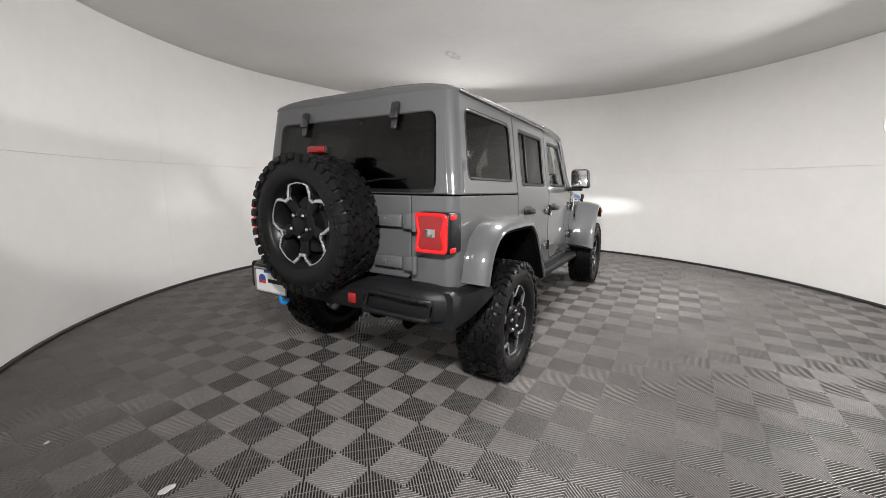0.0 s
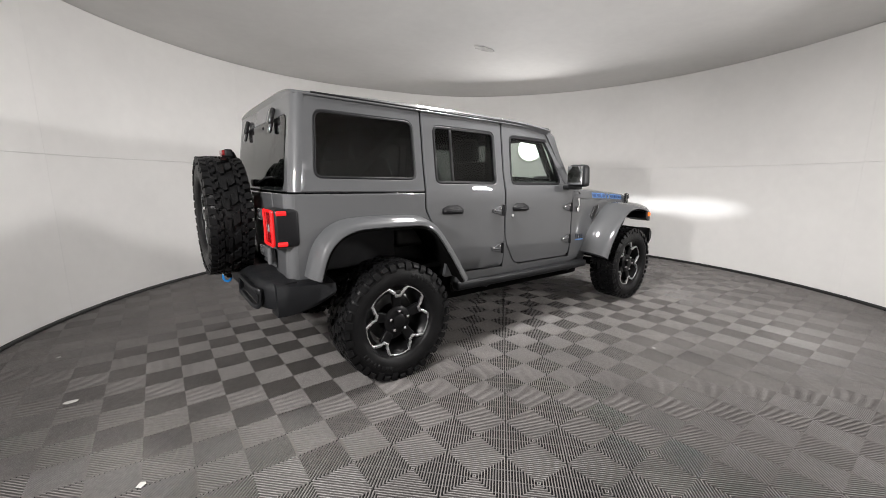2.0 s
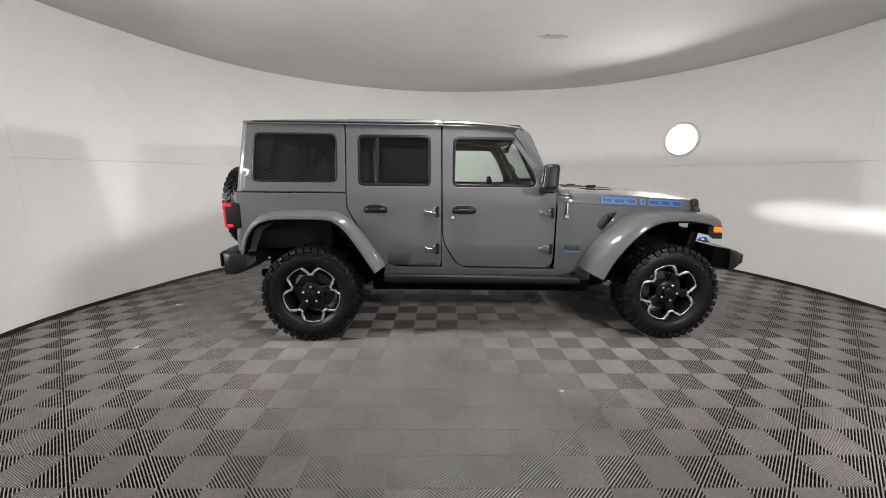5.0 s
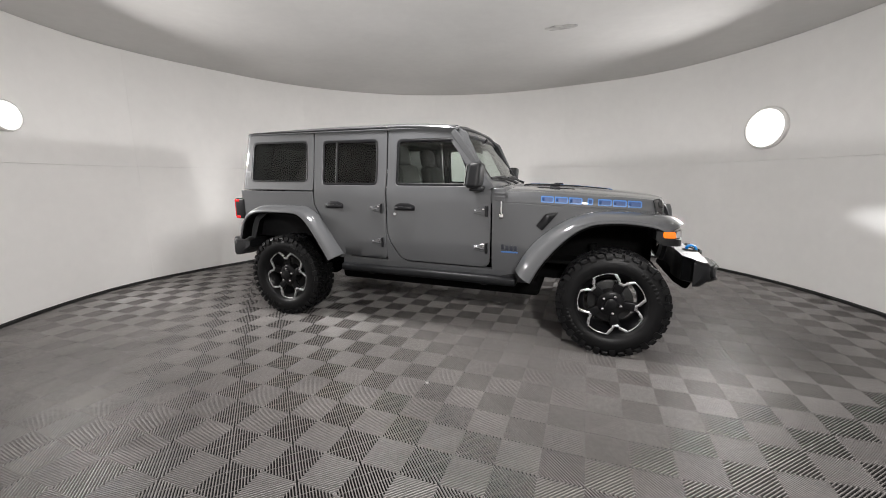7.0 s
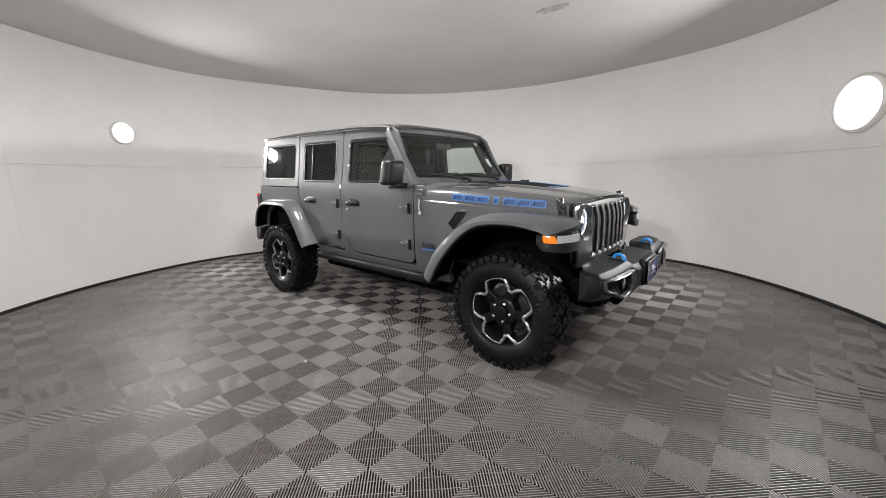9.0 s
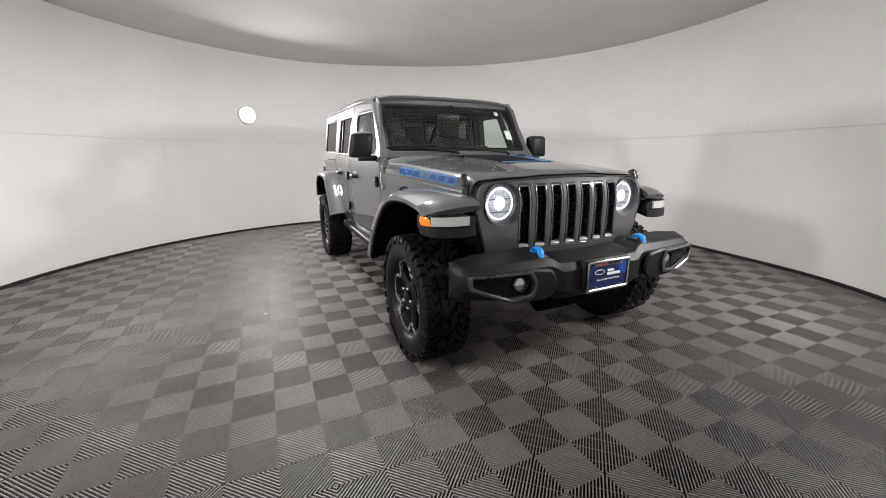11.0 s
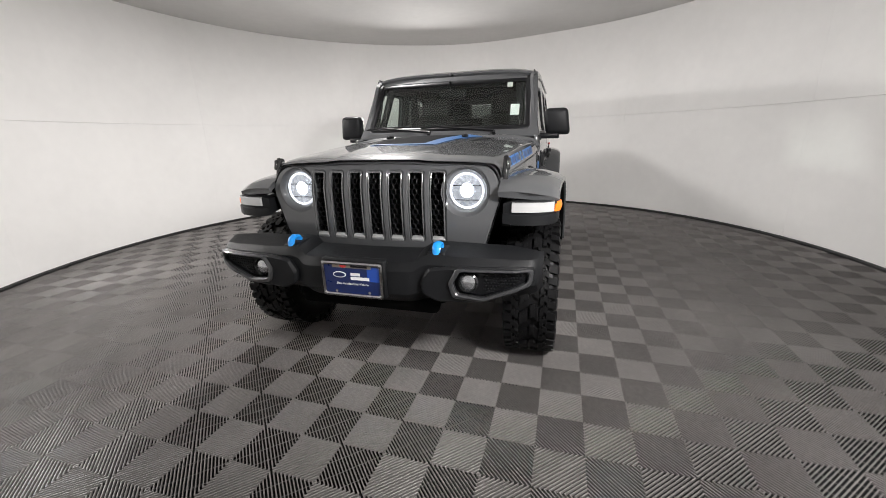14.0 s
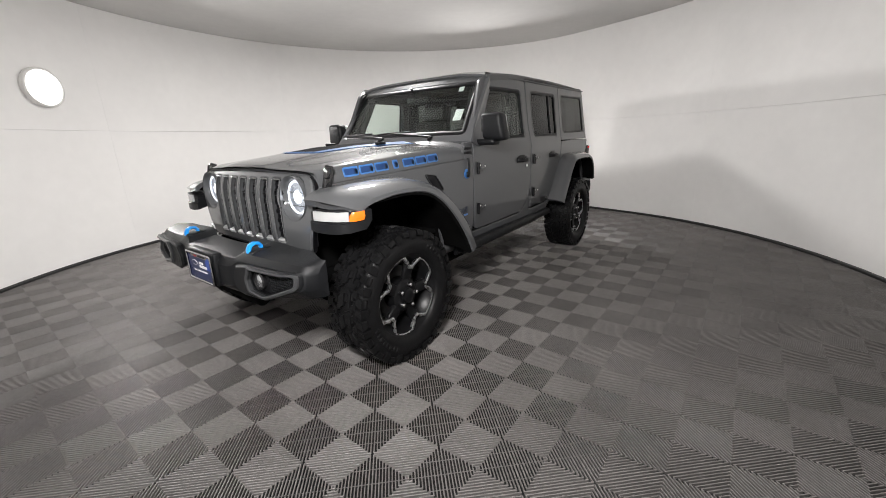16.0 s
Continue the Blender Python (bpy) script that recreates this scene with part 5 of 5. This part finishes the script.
def tyre_mesh():
    R, H = TYRE_R, TYRE_W / 2
    prof = [(0.244, -H + 0.04), (0.248, -H + 0.024), (0.262, -H + 0.01), (0.295, -H - 0.002), (0.325, -H), (0.355, -H + 0.008), (0.378, -H + 0.02), (R - 0.019, -H + 0.03), (R - 0.017, 0.0)]
    prof = prof + [(r, -a) for r, a in prof[-2::-1]]
    bm = lathe(prof, 72, "y", closed=True)
    tread = bmesh.new()
    rnd = random.Random(7)

    def block(ang, y, wy, wa, r0, r1, skew=0.0):
        vs = []
        for r in (r0, r1):
            k = 1.0 if r == r0 else 0.9
            for da, dy in ((-1, -1), (1, -1), (1, 1), (-1, 1)):
                a = ang + (da * wa / 2 * k + skew * dy * wy / 2) / R
                vs.append(tread.verts.new((r * math.cos(a), y + dy * wy / 2 * k, r * math.sin(a))))
        for f in ((4, 5, 6, 7), (0, 1, 5, 4), (1, 2, 6, 5), (2, 3, 7, 6), (3, 0, 4, 7)):
            tread.faces.new([vs[i] for i in f])

    n = 40
    step = 2 * math.pi / n
    low = R - 0.021
    for i in range(n):
        a = step * i + rnd.uniform(-0.006, 0.006)
        for side in (-1, 1):
            j = a + (0.5 * step if side > 0 else 0)
            block(j, side * (H - 0.026), 0.05, 0.047 - 0.009 * (i % 2), low, R - 0.004, 0.2 * side)
            # shoulder lug on the sidewall
            depth = 0.036 if i % 2 else 0.018
            vs = []
            for da in (-0.5, 0.5):
                for r, y in ((R - 0.01, H - 0.02), (R - 0.012, H - 0.004), (R - 0.022 - depth * 0.5, H + 0.005), (R - 0.02 - depth, H + 0.002), (R - 0.02 - depth, H - 0.014)):
                    b = j + da * 0.044 / R
                    vs.append(tread.verts.new((r * math.cos(b), side * y, r * math.sin(b))))
            for k in range(4):
                tread.faces.new((vs[k], vs[k + 1], vs[k + 6], vs[k + 5]))
            tread.faces.new(vs[0:5])
            tread.faces.new(vs[5:10])
            # interlocking two-step blocks
            b = j + 0.42 * step
            block(b, side * 0.083, 0.022, 0.04, low, R - 0.001, 0.5 * side)
            block(b + 0.035, side * 0.064, 0.02, 0.046, low, R - 0.0005, -0.3 * side)
            b = j + (0.1 if i % 2 else 0.02)
            block(b, side * 0.038, 0.022, 0.045, low, R, 0.6 * side)
            block(b - 0.04, side * 0.017, 0.024, 0.041, low, R + 0.0005, 0.3)
    return bm, tread


def rim_parts(wheel):
    """The alloy of one wheel, facing -y at the outside."""
    H = -TYRE_W / 2
    part("rim_barrel", lathe([(0.24, H + 0.022), (0.242, H + 0.03), (0.236, H + 0.036), (0.229, H + 0.038), (0.222, H + 0.06), (0.195, 0.06), (0.222, 0.12), (0.2, 0.12), (0.18, 0.05), (0.19, H + 0.07)], 64, "y", closed=True), M_RIMBLACK, wheel, "black rim")
    part("brake_disc", lathe([(0.15, 0.0), (0.165, 0.004), (0.165, 0.03), (0.02, 0.03), (0.02, 0.0)], 40, "y", closed=True), M_DARKSTEEL, wheel)
    # zigzag machined ribbon
    def zig(r_out, r_in, half, notch):
        pts = []
        for k in range(5):
            c = math.pi / 2 + math.pi + k * 2 * math.pi / 5
            for da, r in ((-half, r_out), (-half * 0.5, r_out * 1.012), (0, r_out * 1.015), (half * 0.5, r_out * 1.012), (half, r_out), (36 - notch, r_in * 1.1), (36 - notch * 0.8, r_in), (36 + notch * 0.8, r_in), (36 + notch, r_in * 1.1)):
                a = c + radians(da)
                pts.append((r * math.cos(a), r * math.sin(a)))
        return pts
    out = zig(0.2265, 0.17, 20.5, 6.0)
    inn = zig(0.2165, 0.153, 16.5, 8.6)
    face = lambda d: (lambda u, v: (u, H + 0.036 + d + 0.03 * max(0.0, 0.22 - math.hypot(u, v)), v))
    part("machined_face", panel(out, [inn], face(0.0), (0, -1, 0), 0.02, 0.04, 0.002), M_ALLOY, wheel, "bright machined star-shaped face")
    # dark spokes
    for k in range(5):
        c = math.pi / 2 + math.pi + radians(36) + k * 2 * math.pi / 5
        bm = box(0.13, 0.03, 0.056, (0.105, H + 0.066, 0), 0.008, 2, taper=None)
        for v in bm.verts:
            if v.co.x > 0.1:
                v.co.z *= 1.25
            v.co.y += 0.03 * (0.16 - v.co.x) / 0.12 * 0.5
        bmesh.ops.transform(bm, matrix=Matrix.Rotation(-c, 4, "Y"), verts=bm.verts)
        part("spoke", bm, M_RIMBLACK, wheel)
        a = math.pi / 2 + k * 2 * math.pi / 5
        part("lug_nut", lathe([(0.012, 0.0), (0.012, -0.02), (0.009, -0.026), (0.003, -0.028)], 10, "y", (0.0635 * math.cos(a), H + 0.05, 0.0635 * math.sin(a))), M_CHROME, wheel)
    part("hub", lathe([(0.095, 0.02), (0.092, H + 0.062), (0.08, H + 0.052), (0.045, H + 0.05), (0.042, H + 0.03), (0.03, H + 0.024), (0.004, H + 0.024)], 36, "y"), M_RIMBLACK, wheel, "black wheel hub and cap")


wheel = empty("wheel", parent=car)
wheel["label"] = "all-terrain tyre on black and machined alloy"
carcass, tread = tyre_mesh()
part("tyre", carcass, M_RUBBER, wheel, "black chunky all-terrain tyre", smooth=40)
part("tread", tread, M_RUBBER, wheel, smooth=30)["kind"] = "stuff"
for a0 in (0.55, 3.7):
    bars = bmesh.new()
    for k in range(8):
        a = a0 + k * 0.105
        m = Matrix.Rotation(-a, 4, "Y") @ Matrix.Translation((0.316, -TYRE_W / 2 - 0.001, 0.0))
        b1 = box(0.026, 0.005, 0.018 + 0.006 * (k % 3), (0, 0, 0), 0.0015, 1)
        bmesh.ops.transform(b1, matrix=m, verts=b1.verts)
        merge(bars, b1)
    part("sidewall_bars", bars, M_RUBBER, wheel, "raised black sidewall bars")
rim_parts(wheel)
for ob in wheel.children:
    if ob.name.split(".")[0] in ("rim_barrel", "machined_face", "spoke", "hub", "lug_nut"):
        ob.data.transform(Matrix.Diagonal((1.065, 1.0, 1.065, 1.0)))


def place_wheel(w, m):
    w.matrix_basis = m
    return w


def wheel_copy(m):
    made = {}
    for o in (wheel, *wheel.children):
        c = o.copy()
        scene.collection.objects.link(c)
        made[o] = c
        if o is not wheel:
            c.parent = made[wheel]
    made[wheel].matrix_basis = m
    return made[wheel]


place_wheel(wheel, pose(-AXLE, -HUB_Y, HUB_Z, 0, 0, 0))
wheel_copy(pose(AXLE, -HUB_Y, HUB_Z, 0, 22, 0))
wheel_copy(pose(-AXLE, HUB_Y, HUB_Z, 0, 40, 180))
wheel_copy(pose(AXLE, HUB_Y, HUB_Z, 0, 14, 180))
sw = wheel_copy(pose(-2.345, 0.043, 1.066, 0, 36, -90) @ Matrix.Diagonal((1.0, 0.93, 1.0, 1.0)))
sw.name = "spare_wheel"
part("spare_carrier", lathe([(0.12, -2.31), (0.12, -2.26), (0.06, -2.24), (0.06, -2.19)], 24, "x", (0, 0.01, 1.07)), M_BLACK, car, "black spare wheel carrier")

# ---- underbody
bm = box(3.9, 0.1, 0.12, (-0.05, 0.42, 0.56), 0.01)
box(3.9, 0.1, 0.12, (-0.05, -0.42, 0.56), 0.01, bm=bm)
for x in (-1.9, -0.6, 0.5, 1.85):
    box(0.12, 0.9, 0.1, (x, 0, 0.56), 0.01, bm=bm)
box(2.3, 0.7, 0.2, (-0.3, 0, 0.6), 0.03, bm=bm)
box(0.6, 0.8, 0.2, (-1.7, 0.05, 0.62), 0.03, bm=bm)
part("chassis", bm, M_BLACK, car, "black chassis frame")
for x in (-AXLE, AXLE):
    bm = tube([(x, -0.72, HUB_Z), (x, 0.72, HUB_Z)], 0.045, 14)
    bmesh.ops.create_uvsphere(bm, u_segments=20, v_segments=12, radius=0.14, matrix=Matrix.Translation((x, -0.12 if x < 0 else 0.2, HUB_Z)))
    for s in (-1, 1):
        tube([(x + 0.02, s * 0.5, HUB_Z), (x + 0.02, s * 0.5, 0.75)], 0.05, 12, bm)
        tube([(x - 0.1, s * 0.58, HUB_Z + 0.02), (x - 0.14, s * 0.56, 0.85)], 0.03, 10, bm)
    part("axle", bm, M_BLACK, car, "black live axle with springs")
# mostly hidden slab for the skid plates, added to stop light crossing underneath
part("belly_plate", box(2.0, 1.2, 0.15, (-0.05, 0, 0.435), 0.04, 3), M_BLACK, car, "black belly skid plate slab, added to block light underneath")
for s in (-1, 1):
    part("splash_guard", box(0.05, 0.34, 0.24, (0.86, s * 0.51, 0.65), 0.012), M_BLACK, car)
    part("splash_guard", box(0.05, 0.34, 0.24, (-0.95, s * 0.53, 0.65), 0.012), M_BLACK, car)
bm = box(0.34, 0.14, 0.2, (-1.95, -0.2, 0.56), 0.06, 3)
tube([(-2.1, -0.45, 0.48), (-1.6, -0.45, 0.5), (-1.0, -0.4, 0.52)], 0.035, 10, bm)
part("exhaust", bm, M_BLACK, car, "near-black steel exhaust")
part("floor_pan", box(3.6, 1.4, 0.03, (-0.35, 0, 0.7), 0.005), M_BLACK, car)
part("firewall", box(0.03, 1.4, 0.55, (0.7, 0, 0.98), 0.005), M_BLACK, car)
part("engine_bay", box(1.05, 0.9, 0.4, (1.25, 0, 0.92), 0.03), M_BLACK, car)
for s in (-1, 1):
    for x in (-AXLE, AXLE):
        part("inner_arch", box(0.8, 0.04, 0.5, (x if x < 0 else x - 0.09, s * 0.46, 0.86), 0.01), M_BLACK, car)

# ---- cabin


def seat(x, y, w=0.5, rear=False):
    st = part("seat", box(0.5, w, 0.16, (x, y, 0.92), 0.05, 3), M_LEATHER, car, "black leather seat")
    part("backrest", box(0.15, w, 0.62, (x - 0.24, y, 1.2), 0.05, 3, turn=Matrix.Rotation(radians(-14), 4, "Y"), taper=(0.8, 0.86)), M_LEATHER, st)
    n = 1 if not rear else 2
    for k in range(n):
        yy = y + (0 if n == 1 else (k - 0.5) * 0.62)
        bm = box(0.1, 0.27, 0.2, (x - 0.345, yy, 1.595), 0.04, 3, turn=Matrix.Rotation(radians(-10), 4, "Y"))
        tube([(x - 0.31, yy - 0.06, 1.42), (x - 0.335, yy - 0.06, 1.54)], 0.008, 6, bm)
        tube([(x - 0.31, yy + 0.06, 1.42), (x - 0.335, yy + 0.06, 1.54)], 0.008, 6, bm)
        part("headrest", bm, M_LEATHER, st)
    part("seat_base", box(0.44, w * 0.8, 0.14, (x, y, 0.78), 0.02), M_CABIN, st)


seat(-0.12, 0.36)
seat(-0.12, -0.36)
seat(-1.08, 0.0, 1.2, True)
bm = box(0.34, 1.4, 0.36, (0.42, 0, 1.13), 0.07, 3)
box(0.2, 0.42, 0.1, (0.3, 0.36, 1.29), 0.04, 3, bm=bm)
dash = part("dashboard", bm, M_CABIN, car, "black dashboard")
part("centre_stack", box(0.1, 0.36, 0.2, (0.24, 0, 1.12), 0.02), M_CABIN, dash)
for y in (-0.55, -0.1, 0.1, 0.6):
    part("air_vent", lathe([(0.042, 0.0), (0.045, -0.012), (0.034, -0.014), (0.032, -0.002)], 20, "x", (0.25, y, 1.2), closed=True), M_CHROME, dash)
bm = tube([(0.16 - 0.05 * math.sin(a), 0.36 + 0.185 * math.cos(a), 1.22 + 0.185 * math.sin(a) * 0.92) for a in np.linspace(0, 2 * math.pi, 32, endpoint=False)], 0.015, 8, closed=True)
for a in (0, math.pi, 1.5 * math.pi):
    tube([(0.2, 0.36, 1.22), (0.16 - 0.05 * math.sin(a), 0.36 + 0.18 * math.cos(a), 1.22 + 0.17 * math.sin(a))], 0.012, 6, bm)
box(0.1, 0.12, 0.12, (0.2, 0.36, 1.22), 0.03, bm=bm)
part("steering_wheel", bm, M_LEATHER, car, "black steering wheel")
bm = box(0.03, 0.24, 0.065, (0.2, 0.0, 1.66), 0.015, 3)
tube([(0.21, 0, 1.68), (0.27, 0, 1.76)], 0.012, 8, bm)
part("rear_view_mirror", bm, M_TRIM, car, "black rear-view mirror")
bm = bmesh.new()
for s in (-1, 1):
    tube([(-1.95, s * 0.58, 1.2), (-1.8, s * 0.58, 1.72), (-1.2, s * 0.6, 1.74), (-0.42, s * 0.6, 1.74), (0.18, s * 0.58, 1.71), (0.4, s * 0.62, 1.36)], 0.032, 10, bm)
    tube([(-0.42, s * 0.6, 1.74), (-0.44, s * 0.62, 0.9)], 0.036, 10, bm)
    tube([(-1.25, s * 0.6, 1.74), (-1.75, s * 0.6, 1.25)], 0.03, 10, bm)
tube([(-0.42, -0.6, 1.74), (-0.42, 0.6, 1.74)], 0.034, 10, bm)
tube([(-1.22, -0.6, 1.74), (-1.22, 0.6, 1.74)], 0.034, 10, bm)
part("roll_bar", bm, M_CABIN, car, "black padded roll bars")
for s in (-1, 1):
    bm = tube([(0.43, s * 0.645, 1.36), (0.36, s * 0.65, 1.5), (0.3, s * 0.645, 1.6)], 0.014, 8)
    part("grab_handle", bm, M_CABIN, car, "black pillar grab handle")
part("cargo_trim", box(0.7, 1.3, 0.3, (-1.72, 0, 0.9), 0.02), M_CABIN, car)

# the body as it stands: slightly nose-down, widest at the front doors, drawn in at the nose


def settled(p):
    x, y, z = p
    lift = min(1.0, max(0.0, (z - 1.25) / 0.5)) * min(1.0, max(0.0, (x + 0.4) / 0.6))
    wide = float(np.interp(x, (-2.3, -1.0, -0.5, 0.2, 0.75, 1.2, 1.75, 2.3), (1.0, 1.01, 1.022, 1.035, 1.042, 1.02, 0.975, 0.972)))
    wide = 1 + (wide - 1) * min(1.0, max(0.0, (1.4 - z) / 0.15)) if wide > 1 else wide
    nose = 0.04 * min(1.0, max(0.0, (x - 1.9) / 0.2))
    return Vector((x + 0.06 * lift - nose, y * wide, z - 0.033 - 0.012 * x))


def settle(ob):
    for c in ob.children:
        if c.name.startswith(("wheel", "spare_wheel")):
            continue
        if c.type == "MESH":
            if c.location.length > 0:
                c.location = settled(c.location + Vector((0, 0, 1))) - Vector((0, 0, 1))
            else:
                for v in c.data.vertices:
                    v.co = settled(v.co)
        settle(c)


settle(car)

# ---------------------------------------------------------------- small things on the floor


def scrap(place, size, turn, seed):
    rnd = random.Random(seed)
    pts = [(math.cos(a) * size * rnd.uniform(0.6, 1.1), math.sin(a) * size * rnd.uniform(0.4, 0.8)) for a in np.linspace(0, 2 * math.pi, 9, endpoint=False)]
    bm = panel(pts, [], lambda u, v: (u, v, 0.0015 + 0.004 * math.sin(u * 40) ** 2), (0, 0, 1), 0.0012, 0.03, 0.0)
    ob = part("paper_scrap", bm, M_PAPER)
    ob.matrix_basis = Matrix.Translation((place[0], place[1], 0.001)) @ Matrix.Rotation(turn, 4, "Z")
    return tagged(ob, "small torn white paper scrap on the tiles", "paper scrap", "paper scraps")


for k, (x, y, sz) in enumerate(((-3.24, 0.0, 0.036), (-2.9, -1.05, 0.026), (0.35, -1.75, 0.016), (-3.4, 0.85, 0.018))):
    scrap((x, y), sz, k * 1.3, k)

# ---------------------------------------------------------------- floor tiles, twelve inches a side, laid cornerwise to the car
TILE, TURN = 0.2863, radians(44.1)
RIBS = 11


def tile_data(bm, m):
    half = TILE / 2 - 0.0008
    pitch = half / RIBS
    for k in range(RIBS):
        b = half - k * pitch - (pitch * 0.31 if k else pitch * 0.25)
        a = half - (k + 1) * pitch + pitch * 0.31
        if k == RIBS - 1:
            a = 0.004
        loops = []
        for h, z in ((b - 0.0018, -0.013), (b - 0.0014, -0.0038), (b, -0.0026), (b - 0.0003, -0.001), (b - 0.0012, -0.0002), (a + 0.0012, -0.0002), (a + 0.0003, -0.001), (a, -0.0026), (a + 0.0014, -0.0038), (a + 0.0018, -0.013)):
            loops.append([bm.verts.new(m @ Vector((sx * h, sy * h, z))) for sx, sy in ((-1, -1), (1, -1), (1, 1), (-1, 1))])
        for A, B in zip(loops, loops[1:] + loops[:1]):
            for j in range(4):
                bm.faces.new((A[j], A[(j + 1) % 4], B[(j + 1) % 4], B[j]))
    # the bars that carry the ribs
    for q in range(4):
        turn = m @ Matrix.Rotation(q * math.pi / 2, 4, "Z")
        for off in (-0.07, 0.0, 0.07):
            u0, w, zt = max(0.005, abs(off)), 0.001, -0.0105
            vs = [bm.verts.new(turn @ Vector((u, off + v, z))) for z in (zt, -0.013) for u, v in ((u0, -w), (half, -w), (half, w), (u0, w))]
            for f in ((0, 1, 2, 3), (0, 4, 5, 1), (2, 6, 7, 3), (1, 5, 6, 2)):
                bm.faces.new([vs[k] for k in f])


tb = bmesh.new()
tile_data(tb, Matrix.Identity(4))
tile_mesh = bpy.data.meshes.new("floor_tile")
tb.to_mesh(tile_mesh)
tb.free()
tile_mesh.materials.append(M_TILE)
ca, sa = math.cos(TURN), math.sin(TURN)
places = []
for i in range(-20, 21):
    for j in range(-20, 21):
        u, v = (i + 0.155) * TILE, (j + 0.4) * TILE
        x, y = u * ca - v * sa, u * sa + v * ca
        if math.hypot(x - ROOM_X, y - ROOM_Y) < ROOM_R + 0.12:
            places.append((x, y))
# the tiles on the side where the car is passed most closely are pieces of their own
places.sort(key=lambda p: (0.55 * p[0] + p[1] * 0.9))
rest = bmesh.new()
for k, (x, y) in enumerate(places):
    m = Matrix.Translation((x, y, 0)) @ Matrix.Rotation(TURN + (k % 4) * math.pi / 2, 4, "Z")
    if k < 300:
        ob = new("floor_tile", tile_mesh)
        ob.parent = floor
        ob.matrix_basis = m
    else:
        tile_data(rest, m)
rest_mesh = bpy.data.meshes.new("floor_tiles_far")
rest.to_mesh(rest_mesh)
rest.free()
rest_mesh.materials.append(M_TILE)
far_tiles = new("floor_tiles_far", rest_mesh)
far_tiles.parent = floor
far_tiles["kind"] = "stuff"
